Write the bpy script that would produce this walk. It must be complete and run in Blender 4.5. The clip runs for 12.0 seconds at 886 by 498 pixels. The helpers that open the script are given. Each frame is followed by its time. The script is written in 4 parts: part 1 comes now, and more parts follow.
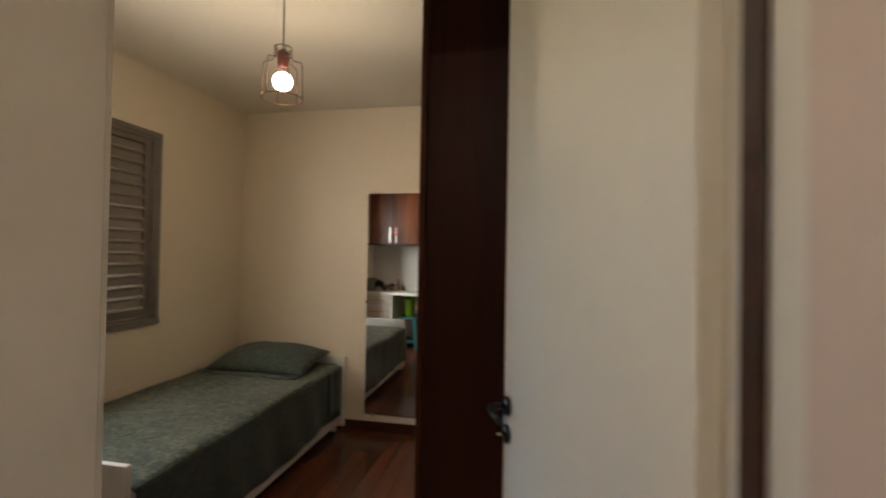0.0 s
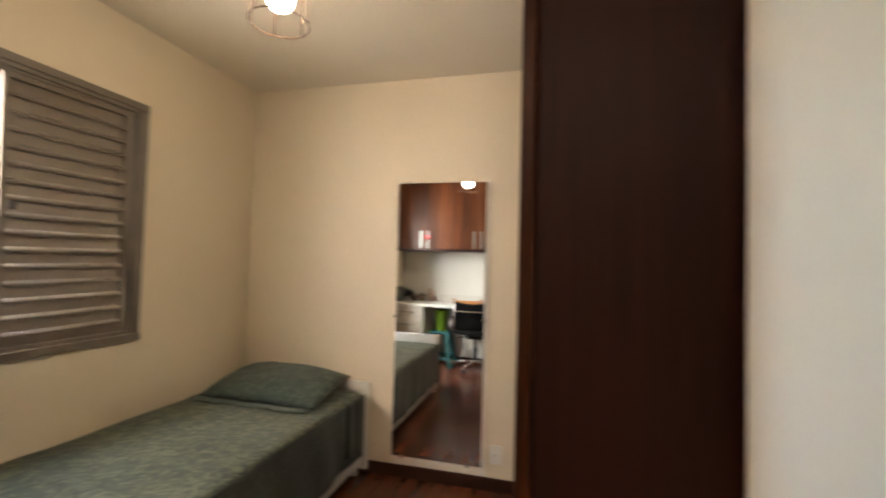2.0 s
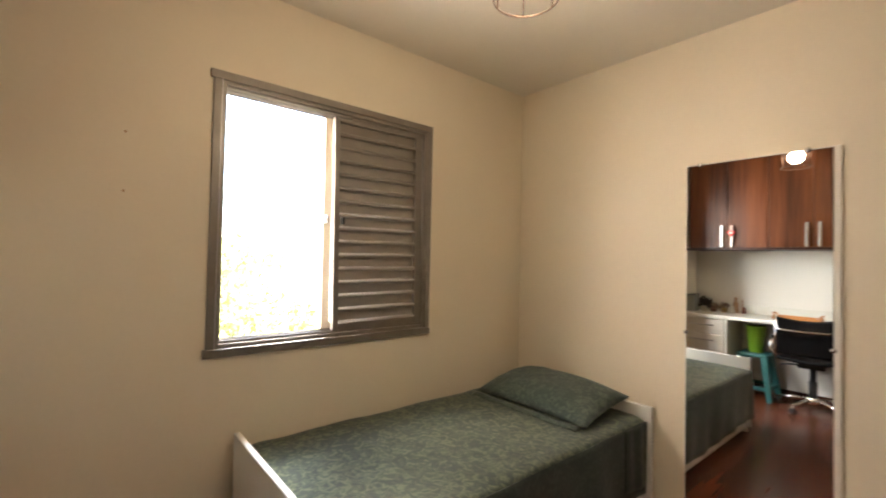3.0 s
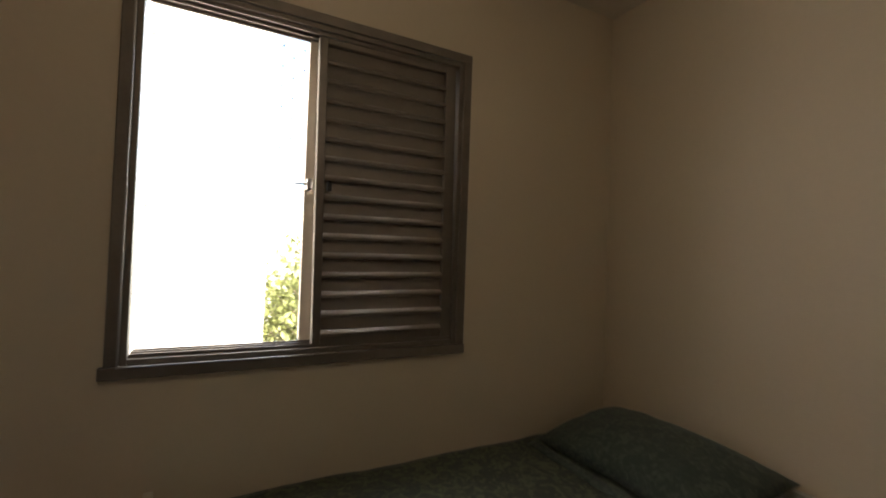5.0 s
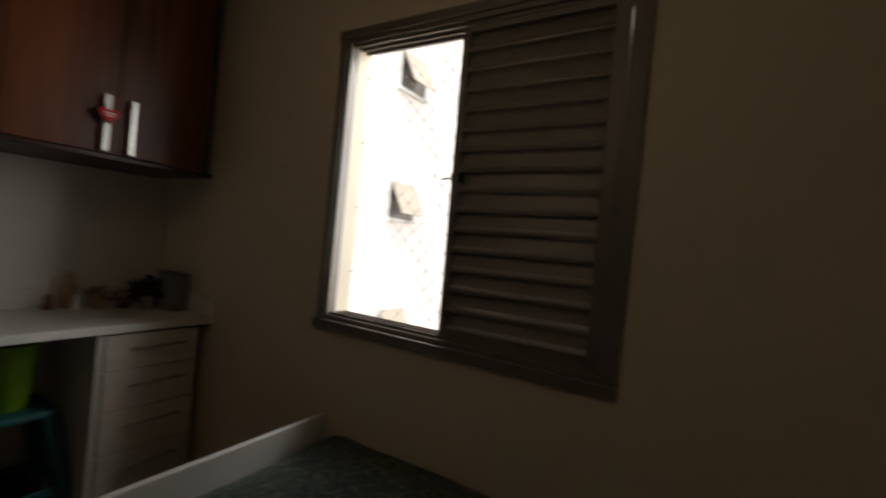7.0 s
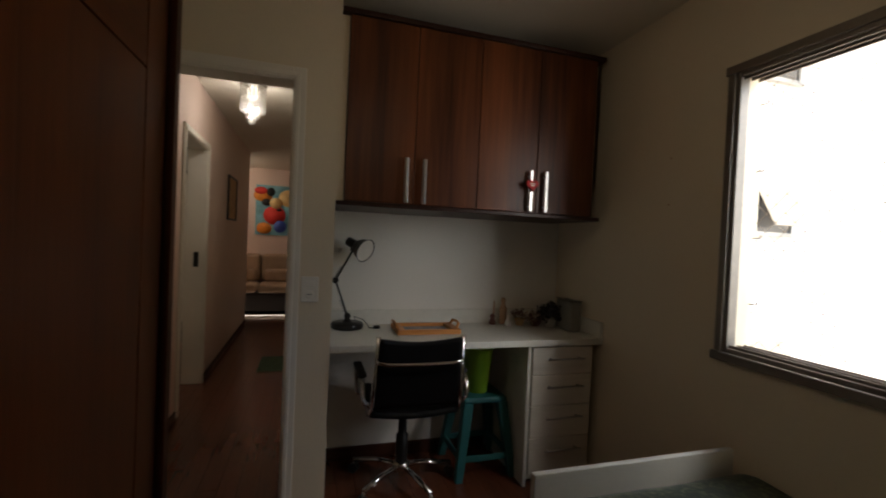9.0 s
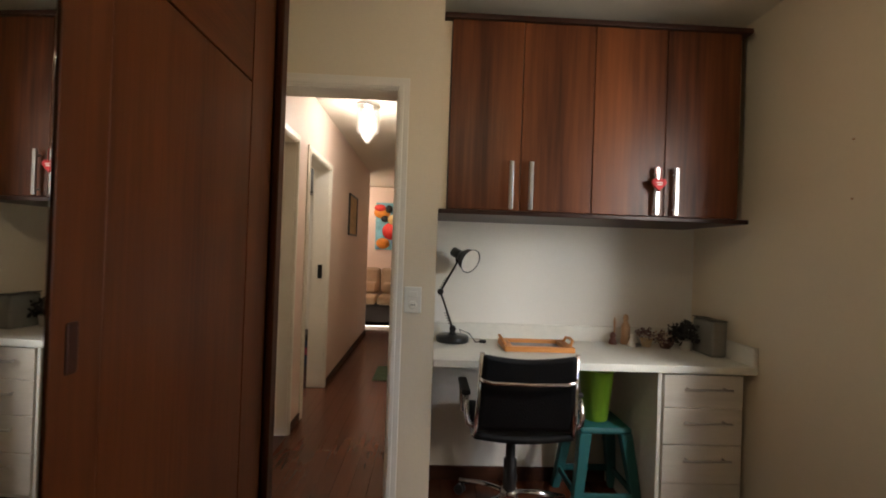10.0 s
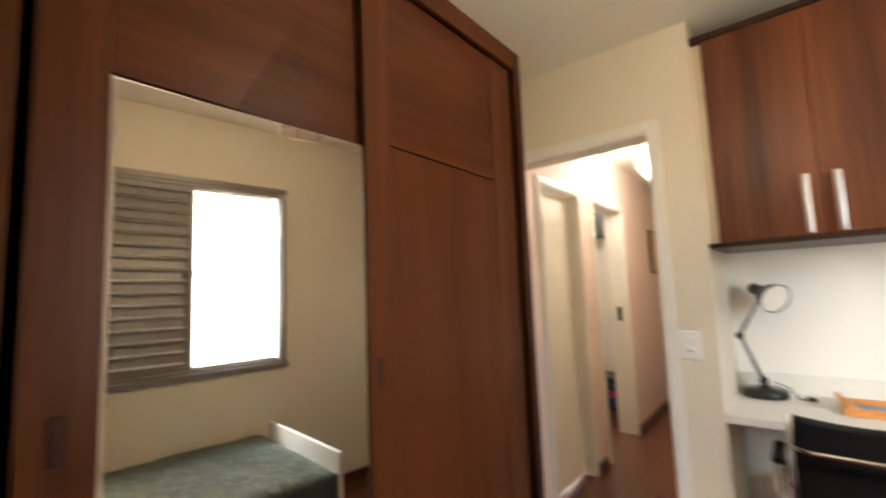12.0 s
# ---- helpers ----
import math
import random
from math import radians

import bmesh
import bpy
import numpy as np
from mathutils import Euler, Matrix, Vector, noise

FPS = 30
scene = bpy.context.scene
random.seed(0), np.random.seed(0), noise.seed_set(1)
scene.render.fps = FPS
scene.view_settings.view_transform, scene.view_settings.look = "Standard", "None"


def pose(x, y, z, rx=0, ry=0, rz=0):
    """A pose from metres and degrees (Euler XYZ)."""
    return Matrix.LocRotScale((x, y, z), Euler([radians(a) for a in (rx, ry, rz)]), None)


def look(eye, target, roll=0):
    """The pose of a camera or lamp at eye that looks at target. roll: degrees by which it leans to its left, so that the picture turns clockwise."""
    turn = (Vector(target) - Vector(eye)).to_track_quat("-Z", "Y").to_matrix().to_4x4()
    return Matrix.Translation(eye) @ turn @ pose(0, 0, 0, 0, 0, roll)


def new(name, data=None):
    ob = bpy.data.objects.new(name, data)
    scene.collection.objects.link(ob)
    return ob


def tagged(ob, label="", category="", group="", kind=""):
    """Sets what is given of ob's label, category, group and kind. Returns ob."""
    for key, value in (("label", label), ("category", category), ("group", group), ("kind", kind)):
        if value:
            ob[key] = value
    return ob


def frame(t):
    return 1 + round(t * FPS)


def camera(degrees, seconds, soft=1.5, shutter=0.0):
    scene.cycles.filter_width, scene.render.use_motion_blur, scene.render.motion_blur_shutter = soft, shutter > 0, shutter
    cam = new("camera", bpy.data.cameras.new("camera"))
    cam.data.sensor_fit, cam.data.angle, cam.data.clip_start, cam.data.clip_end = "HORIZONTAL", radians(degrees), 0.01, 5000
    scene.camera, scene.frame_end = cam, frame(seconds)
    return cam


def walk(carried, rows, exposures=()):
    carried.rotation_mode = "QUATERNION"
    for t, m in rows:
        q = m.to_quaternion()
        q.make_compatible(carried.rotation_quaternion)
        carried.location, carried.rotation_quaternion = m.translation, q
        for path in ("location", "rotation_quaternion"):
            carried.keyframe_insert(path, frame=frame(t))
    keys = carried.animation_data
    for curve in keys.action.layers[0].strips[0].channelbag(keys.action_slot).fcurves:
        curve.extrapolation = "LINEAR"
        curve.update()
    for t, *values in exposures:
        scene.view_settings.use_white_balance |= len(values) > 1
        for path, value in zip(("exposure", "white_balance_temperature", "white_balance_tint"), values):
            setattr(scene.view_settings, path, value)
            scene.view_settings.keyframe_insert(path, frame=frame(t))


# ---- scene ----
cam = camera(91.4, 12.0, soft=1.8, shutter=0.5)
PATH = [
    (0, (2.328, -0.5, 1.377), (1.952, 1.464, 1.404), 1.0),
    (0.5, (2.248, -0.299, 1.353), (1.662, 1.612, 1.411), 0.4),
    (1, (2.213, -0.164, 1.344), (1.781, 1.788, 1.411), 1.7),
    (1.5, (2.145, -0.034, 1.284), (2.056, 1.963, 1.365), 2.3),
    (2, (2.083, 0.105, 1.338), (1.585, 2.041, 1.407), 1.5),
    (2.5, (2.056, 0.24, 1.34), (0.865, 1.843, 1.444), 1.8),
    (2.7, (2.049, 0.277, 1.348), (0.641, 1.695, 1.432), 1.4),
    (4.3, (1.703, 0.587, 1.285), (0.037, 1.694, 1.291), 0.9),
    (4.5, (1.65, 0.681, 1.285), (-0.004, 1.805, 1.28), 0.4),
    (5, (1.535, 0.993, 1.283), (-0.237, 1.919, 1.331), 2.0),
    (5.5, (1.439, 1.31, 1.285), (-0.447, 1.971, 1.345), 3.3),
    (6, (1.349, 1.679, 1.285), (-0.638, 1.893, 1.362), 4.5),
    (6.5, (1.345, 1.936, 1.279), (-0.62, 1.561, 1.263), 5.8),
    (7, (1.299, 2.057, 1.29), (-0.424, 1.042, 1.273), 5.6),
    (7.5, (1.385, 2.106, 1.332), (0.086, 0.587, 1.297), 1.4),
    (7.7, (1.424, 2.129, 1.338), (0.311, 0.467, 1.332), 1.0),
    (9.3, (1.671, 2.105, 1.351), (1.226, 0.155, 1.321), 2.0),
    (9.5, (1.649, 2.093, 1.332), (1.344, 0.116, 1.319), 1.5),
    (10, (1.587, 1.998, 1.323), (1.516, 0.0, 1.335), 2.0),
    (10.5, (1.479, 1.924, 1.323), (1.514, -0.076, 1.345), 0.8),
    (11, (1.311, 1.974, 1.348), (1.671, 0.007, 1.35), 3.3),
    (11.5, (1.248, 2.075, 1.351), (2.016, 0.228, 1.381), -0.2),
    (12, (1.265, 2.123, 1.364), (2.521, 0.579, 1.563), -2.3),
]
EXPOSURES = [(0, 3.75), (0.5, 4.05), (1.5, 4.68), (2.0, 4.7), (2.5, 5.1), (2.7, 5.0), (4.3, 3.3), (4.5, 3.1), (5.5, 2.15), (6.5, 1.28), (7.5, 1.4), (9.5, 2.65), (10, 3.65), (10.5, 4.3), (12, 4.75)]
walk(cam, [(t, look(eye, target, roll)) for t, eye, target, roll in PATH], EXPOSURES)

# ---- world and lights ----
world = bpy.data.worlds.new("sky")
scene.world = world
world.use_nodes = True
wn = world.node_tree.nodes
sky = wn.new("ShaderNodeTexSky")
sky.sky_type, sky.sun_disc = "NISHITA", False
sky.sun_elevation, sky.sun_rotation = radians(52), radians(80)
world.node_tree.links.new(sky.outputs[0], wn["Background"].inputs[0])
wn["Background"].inputs[1].default_value = 0.15
sun = new("sun", bpy.data.lights.new("sun", "SUN"))
sun.data.energy, sun.data.angle, sun.data.color = 5.0, radians(0.5), (1, 0.95, 0.86)
sun.matrix_world = look((40, 8, 52), (0, 0, 0))


def point_lamp(name, at, watts, color, radius):
    ob = new(name, bpy.data.lights.new(name, "POINT"))
    ob.location, ob.data.energy, ob.data.color, ob.data.shadow_soft_size = at, watts, color, radius
    return ob


ROOM_LAMP = (1.272, 1.214, 2.122)
HALL_LAMP = (2.12, -1.62, 2.40)
point_lamp("room_bulb_light", ROOM_LAMP, 0.31, (1, 0.79, 0.53), 0.045)
point_lamp("hall_bulb_light", (HALL_LAMP[0], HALL_LAMP[1], 2.30), 0.85, (1, 0.92, 0.84), 0.03)
# unseen lamps added to fill the living room and side room, no fixture modelled
point_lamp("living_room_light", (3.2, -5.6, 2.3), 2.2, (1, 0.84, 0.66), 0.08)
point_lamp("side_room_light", (3.2, -2.2, 2.35), 0.7, (1, 0.90, 0.78), 0.08)
# two unseen area lamps added just outside the window's open half, boosting sky daylight
for sky_name, eye, aim, width, height, watts in (("window_skylight_high", (-1.0, 2.0, 3.0), (0.5, 0.35, 1.05), 1.1, 0.8, 17.5), ("window_skylight_north", (-0.85, 2.35, 1.75), (0.6, 0.1, 1.35), 0.7, 1.1, 8)):
    sky_fill = new(sky_name, bpy.data.lights.new(sky_name, "AREA"))
    sky_fill.data.shape, sky_fill.data.size, sky_fill.data.size_y = "RECTANGLE", width, height
    sky_fill.data.energy, sky_fill.data.color = watts, (1.0, 0.97, 0.91)
    sky_fill.matrix_world = look(eye, aim)


# ---- materials ----
def material(name, color, rough=0.6, metal=0.0, var=0.12, scale=6.0, bump=0.0, fine=80.0, stretch=(1, 1, 1), spec=0.5, per_object=0.0):
    """Principled surface with two scales of noise in colour, and fine relief."""
    m = bpy.data.materials.new(name)
    m.use_nodes = True
    nt = m.node_tree
    b = nt.nodes["Principled BSDF"]
    b.inputs["Roughness"].default_value, b.inputs["Metallic"].default_value = rough, metal
    b.inputs["Specular IOR Level"].default_value = spec
    co = nt.nodes.new("ShaderNodeTexCoord")
    mp = nt.nodes.new("ShaderNodeMapping")
    mp.inputs["Scale"].default_value = stretch
    nt.links.new(co.outputs["Object"], mp.inputs[0])
    n1, n2 = nt.nodes.new("ShaderNodeTexNoise"), nt.nodes.new("ShaderNodeTexNoise")
    n1.inputs["Scale"].default_value, n2.inputs["Scale"].default_value = scale, fine
    n1.inputs["Detail"].default_value = 4
    for n in (n1, n2):
        nt.links.new(mp.outputs[0], n.inputs["Vector"])
    mx = nt.nodes.new("ShaderNodeMath")
    mx.operation = "MULTIPLY_ADD"
    nt.links.new(n2.outputs[0], mx.inputs[0])
    mx.inputs[1].default_value = 0.4
    nt.links.new(n1.outputs[0], mx.inputs[2])
    last = mx.outputs[0]
    if per_object:
        oi = nt.nodes.new("ShaderNodeObjectInfo")
        ad = nt.nodes.new("ShaderNodeMath")
        ad.operation = "MULTIPLY_ADD"
        nt.links.new(oi.outputs["Random"], ad.inputs[0])
        ad.inputs[1].default_value = per_object
        nt.links.new(last, ad.inputs[2])
        last = ad.outputs[0]
    r = nt.nodes.new("ShaderNodeValToRGB")
    r.color_ramp.elements[0].position, r.color_ramp.elements[1].position = 0.4, 1.0 + per_object
    r.color_ramp.elements[0].color = (*[c * (1 - var) for c in color], 1)
    r.color_ramp.elements[1].color = (*[min(1, c * (1 + var)) for c in color], 1)
    nt.links.new(last, r.inputs[0])
    nt.links.new(r.outputs[0], b.inputs["Base Color"])
    if bump:
        bp = nt.nodes.new("ShaderNodeBump")
        bp.inputs["Strength"].default_value, bp.inputs["Distance"].default_value = bump, 0.004
        nt.links.new(n2.outputs[0], bp.inputs["Height"])
        nt.links.new(bp.outputs[0], b.inputs["Normal"])
    return m


def wood(name, dark, light, rough, stretch, bands=1.0, per_object=0.0, coat=0.0, spec=0.28):
    """Long grain: a broad figure, fine fibres, and dark pores, along the axis with the small stretch."""
    m = bpy.data.materials.new(name)
    m.use_nodes = True
    nt = m.node_tree
    b = nt.nodes["Principled BSDF"]
    b.inputs["Roughness"].default_value = rough
    b.inputs["Specular IOR Level"].default_value = 0.5 if coat else spec
    b.inputs["Coat Weight"].default_value = coat
    b.inputs["Coat Roughness"].default_value = 0.25
    co = nt.nodes.new("ShaderNodeTexCoord")
    mp = nt.nodes.new("ShaderNodeMapping")
    mp.inputs["Scale"].default_value = stretch
    nt.links.new(co.outputs["Object"], mp.inputs[0])
    vec = mp.outputs[0]
    oi = nt.nodes.new("ShaderNodeObjectInfo")
    sh = nt.nodes.new("ShaderNodeVectorMath")
    sh.operation = "MULTIPLY_ADD"
    nt.links.new(oi.outputs["Random"], sh.inputs[0])
    sh.inputs[1].default_value = (7, 5, 3)
    nt.links.new(vec, sh.inputs[2])
    vec = sh.outputs[0]
    broad, fibre = nt.nodes.new("ShaderNodeTexNoise"), nt.nodes.new("ShaderNodeTexNoise")
    broad.inputs["Scale"].default_value, broad.inputs["Detail"].default_value = 1.6 * bands, 3
    broad.inputs["Distortion"].default_value = 0.4
    fibre.inputs["Scale"].default_value, fibre.inputs["Detail"].default_value = 14 * bands, 6
    for n in (broad, fibre):
        nt.links.new(vec, n.inputs["Vector"])
    mx = nt.nodes.new("ShaderNodeMix")
    mx.inputs[0].default_value = 0.30
    nt.links.new(broad.outputs[0], mx.inputs[2])
    nt.links.new(fibre.outputs[0], mx.inputs[3])
    ad = nt.nodes.new("ShaderNodeMath")
    ad.operation = "MULTIPLY_ADD"
    nt.links.new(oi.outputs["Random"], ad.inputs[0])
    ad.inputs[1].default_value = per_object
    nt.links.new(mx.outputs[0], ad.inputs[2])
    r = nt.nodes.new("ShaderNodeValToRGB")
    r.color_ramp.elements[0].position, r.color_ramp.elements[1].position = 0.34, 0.66 + per_object
    r.color_ramp.elements[0].color, r.color_ramp.elements[1].color = (*dark, 1), (*light, 1)
    nt.links.new(ad.outputs[0], r.inputs[0])
    nt.links.new(r.outputs[0], b.inputs["Base Color"])
    bp = nt.nodes.new("ShaderNodeBump")
    bp.inputs["Strength"].default_value, bp.inputs["Distance"].default_value = 0.12, 0.002
    nt.links.new(fibre.outputs[0], bp.inputs["Height"])
    nt.links.new(bp.outputs[0], b.inputs["Normal"])
    return m


def patterned_cloth(name, dark, light, scale):
    """Printed cotton: leafy mottling with a woven relief."""
    m = bpy.data.materials.new(name)
    m.use_nodes = True
    nt = m.node_tree
    b = nt.nodes["Principled BSDF"]
    b.inputs["Roughness"].default_value = 0.9
    b.inputs["Sheen Weight"].default_value = 0.15
    co = nt.nodes.new("ShaderNodeTexCoord")
    n = nt.nodes.new("ShaderNodeTexNoise")
    n.inputs["Scale"].default_value, n.inputs["Detail"].default_value, n.inputs["Distortion"].default_value = scale, 5, 1.4
    nt.links.new(co.outputs["Object"], n.inputs["Vector"])
    r = nt.nodes.new("ShaderNodeValToRGB")
    r.color_ramp.elements[0].position, r.color_ramp.elements[1].position = 0.42, 0.62
    r.color_ramp.elements[0].color, r.color_ramp.elements[1].color = (*dark, 1), (*light, 1)
    mid = r.color_ramp.elements.new(0.52)
    mid.color = (*[(a + c) / 2 * 0.9 for a, c in zip(dark, light)], 1)
    nt.links.new(n.outputs[0], r.inputs[0])
    nt.links.new(r.outputs[0], b.inputs["Base Color"])
    w = nt.nodes.new("ShaderNodeTexNoise")
    w.inputs["Scale"].default_value = 90
    nt.links.new(co.outputs["Object"], w.inputs["Vector"])
    bp = nt.nodes.new("ShaderNodeBump")
    bp.inputs["Strength"].default_value, bp.inputs["Distance"].default_value = 0.25, 0.004
    nt.links.new(w.outputs[0], bp.inputs["Height"])
    nt.links.new(bp.outputs[0], b.inputs["Normal"])
    return m


def emitter(name, color, strength):
    m = bpy.data.materials.new(name)
    m.use_nodes = True
    b = m.node_tree.nodes["Principled BSDF"]
    b.inputs["Base Color"].default_value = (*color, 1)
    b.inputs["Emission Color"].default_value = (*color, 1)
    b.inputs["Emission Strength"].default_value = strength
    return m


def glassy(name, color, rough=0.02):
    m = bpy.data.materials.new(name)
    m.use_nodes = True
    b = m.node_tree.nodes["Principled BSDF"]
    b.inputs["Base Color"].default_value = (*color, 1)
    b.inputs["Roughness"].default_value, b.inputs["Transmission Weight"].default_value = rough, 1.0
    return m


CREAM = material("cream_wall_paint", (0.75, 0.652, 0.495), 0.55, var=0.035, scale=1.6, bump=0.12, fine=55)
WHITE_WALL = material("white_wall_paint", (0.78, 0.75, 0.69), 0.6, var=0.03, scale=1.5, bump=0.1, fine=60)
PINK = material("pink_hall_paint", (0.74, 0.58, 0.50), 0.55, var=0.03, scale=1.5, bump=0.1, fine=55)
CEIL = material("ceiling_paint", (0.74, 0.68, 0.57), 0.8, var=0.03, scale=1.2, bump=0.1, fine=45)
GLOSS_WHITE = material("white_door_enamel", (0.84, 0.785, 0.68), 0.5, var=0.025, scale=2.5, bump=0.04, fine=25)
TRIM_WHITE = material("white_trim_enamel", (0.80, 0.75, 0.66), 0.35, var=0.03, scale=4, bump=0.05, fine=30)
FLOOR_WOOD = wood("red_brown_floor_planks", (0.085, 0.025, 0.012), (0.140, 0.044, 0.021), 0.26, (9, 0.8, 9), per_object=0.10, coat=0.2)
BASE_WOOD = wood("dark_baseboard_wood", (0.030, 0.010, 0.006), (0.07, 0.026, 0.014), 0.4, (1.2, 1.2, 9))
# a darker veneer colour than the doors have
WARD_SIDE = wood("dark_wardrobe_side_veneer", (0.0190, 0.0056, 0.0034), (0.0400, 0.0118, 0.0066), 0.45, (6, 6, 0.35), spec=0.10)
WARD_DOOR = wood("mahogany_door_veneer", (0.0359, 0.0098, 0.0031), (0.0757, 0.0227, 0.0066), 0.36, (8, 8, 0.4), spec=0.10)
WARD_CROSS = wood("mahogany_cross_veneer", (0.0334, 0.0087, 0.0031), (0.0701, 0.0208, 0.0060), 0.36, (8, 0.5, 9), spec=0.10)
WARD_FRAME = wood("mahogany_frame_wood", (0.0238, 0.0062, 0.0025), (0.0557, 0.0158, 0.0050), 0.38, (8, 8, 0.5), spec=0.10)
WALNUT = wood("walnut_cabinet_laminate", (0.045, 0.0120, 0.005), (0.225, 0.068, 0.022), 0.40, (4.5, 4.5, 0.22), bands=0.75)
WALNUT_DARK = wood("dark_walnut_plank", (0.028, 0.010, 0.007), (0.055, 0.021, 0.014), 0.4, (0.5, 8, 8))
TRAY_WOOD = wood("orange_pine_tray", (0.45, 0.17, 0.045), (0.62, 0.27, 0.08), 0.45, (1, 12, 12))
BED_WHITE = material("white_bed_lacquer", (0.74, 0.72, 0.66), 0.4, var=0.04, scale=5, bump=0.03)
DESK_WHITE = material("off_white_desk_laminate", (0.70, 0.68, 0.61), 0.42, var=0.05, scale=30, fine=220, bump=0.03)
DRAWER_WHITE = wood("bleached_drawer_laminate", (0.56, 0.51, 0.43), (0.66, 0.61, 0.53), 0.5, (1.0, 8, 10), bands=0.8)
ALU = material("bronze_grey_aluminium", (0.235, 0.205, 0.175), 0.45, 0.55, var=0.14, scale=9, bump=0.05)
SHUTTER = material("grey_brown_shutter_slats", (0.23, 0.195, 0.16), 0.42, 0.25, var=0.1, scale=7, bump=0.04)
SASH = material("pale_sash_enamel", (0.62, 0.54, 0.42), 0.45, var=0.06, scale=8)
CHROME = material("chrome", (0.72, 0.71, 0.70), 0.14, 1.0, var=0.03, scale=12)
STEEL = material("brushed_steel", (0.44, 0.42, 0.39), 0.3, 1.0, var=0.06, scale=20, stretch=(1, 1, 6))
LEATHER = material("black_leather", (0.006, 0.0055, 0.0055), 0.52, var=0.25, scale=9, bump=0.35, fine=140, spec=0.14)
BLACK = material("black_plastic", (0.014, 0.013, 0.013), 0.38, var=0.2, scale=15, bump=0.05)
BLACK_METAL = material("black_lacquered_metal", (0.012, 0.012, 0.012), 0.28, 0.2, var=0.2, scale=14)
BRONZE_WIRE = material("dark_copper_wire", (0.10, 0.055, 0.035), 0.35, 0.8, var=0.15, scale=30)
SOCKET_RED = material("red_brown_lamp_socket", (0.12, 0.032, 0.020), 0.45, var=0.1, scale=20)
TEAL = material("teal_plastic", (0.018, 0.115, 0.118), 0.45, var=0.08, scale=7, bump=0.04)
LIME = material("lime_green_plastic", (0.22, 0.40, 0.025), 0.45, var=0.06, scale=6)
GREY_FELT = material("grey_cardboard", (0.21, 0.205, 0.18), 0.75, var=0.12, scale=8, bump=0.15)
SWITCH = material("white_switch_plastic", (0.80, 0.77, 0.70), 0.35, var=0.02, scale=10)
SPREAD_TOP = patterned_cloth("sage_green_print_cotton", (0.046, 0.066, 0.052), (0.135, 0.155, 0.098), 26)
# same bedspread as the top; the side's shade is put into this darker green
SPREAD_SIDE = patterned_cloth("shaded_green_cotton", (0.026, 0.037, 0.032), (0.042, 0.056, 0.046), 30)
PILLOW_CLOTH = patterned_cloth("grey_green_pillow_cotton", (0.040, 0.060, 0.050), (0.085, 0.112, 0.086), 34)
MIRROR = material("mirror_silver", (0.88, 0.88, 0.86), 0.012, 1.0, var=0.005, scale=2)
BULB = emitter("lit_bulb_glass", (1, 0.86, 0.66), 3)
CRYSTAL_LIT = emitter("lit_crystal_core", (1, 0.92, 0.80), 0.14)
CRYSTAL = glassy("crystal_glass", (0.97, 0.97, 0.95))
CLEAR = glassy("window_glass", (0.95, 0.97, 0.96))
RED = material("red_felt", (0.55, 0.02, 0.02), 0.7, var=0.1, scale=30)
WHITE = material("white_ceramic", (0.75, 0.70, 0.62), 0.4, var=0.05, scale=20)
BROWN = material("brown_ceramic", (0.13, 0.035, 0.02), 0.4, var=0.2, scale=30)
GOLD = material("tan_painted_plaster", (0.48, 0.29, 0.16), 0.55, var=0.2, scale=40)
POT = material("yellow_clay_pot", (0.64, 0.43, 0.22), 0.65, var=0.08, scale=25, bump=0.1)
PETAL = material("dried_mauve_petals", (0.17, 0.085, 0.085), 0.85, var=0.35, scale=40)
PETAL_PALE = material("pale_dried_petals", (0.56, 0.45, 0.34), 0.85, var=0.2, scale=40)
DARK_LEAF = material("near_black_silk_leaves", (0.017, 0.014, 0.014), 0.6, var=0.3, scale=30)
PHOTO = material("blue_grey_print", (0.24, 0.28, 0.33), 0.25, var=0.5, scale=14)
ART_PAPER = material("ochre_art_print", (0.50, 0.30, 0.13), 0.6, var=0.3, scale=11)
SOFA = material("beige_sofa_fabric", (0.42, 0.30, 0.20), 0.9, var=0.1, scale=12, bump=0.3)
SOFA_DARK = material("dark_sofa_base", (0.035, 0.025, 0.02), 0.8, var=0.1, scale=12)
RUG = material("white_shag_rug", (0.62, 0.58, 0.54), 0.95, var=0.25, scale=30, bump=0.6)
MAT_GREEN = material("green_doormat_pile", (0.10, 0.16, 0.10), 0.95, var=0.3, scale=30, bump=0.6)
BLUE = material("navy_folded_cloth", (0.03, 0.05, 0.11), 0.85, var=0.2, scale=20, bump=0.3)
PINKCLOTH = material("magenta_folded_cloth", (0.34, 0.04, 0.10), 0.85, var=0.2, scale=20, bump=0.3)
FACADE = material("pale_render_facade", (0.80, 0.74, 0.66), 0.8, var=0.05, scale=0.6, bump=0.1, fine=12)
FACADE_PINK = material("pink_white_render", (0.80, 0.71, 0.64), 0.8, var=0.04, scale=0.6, bump=0.1, fine=12)
FAR_GLASS = material("dark_window_glass", (0.085, 0.08, 0.075), 0.2, var=0.2, scale=2)
FAR_FRAME = material("grey_window_frame", (0.48, 0.46, 0.43), 0.5, var=0.05, scale=5)
FAR_PANE = material("frosted_far_glass", (0.27, 0.23, 0.18), 0.35, var=0.1, scale=3)
BARK = material("grey_brown_bark", (0.14, 0.10, 0.07), 0.9, var=0.3, scale=8, bump=0.6)
LEAF = material("bright_foliage", (0.17, 0.18, 0.05), 0.6, var=0.45, scale=2.0)
GROUND = material("pale_city_ground", (0.30, 0.28, 0.24), 0.9, var=0.25, scale=0.08)
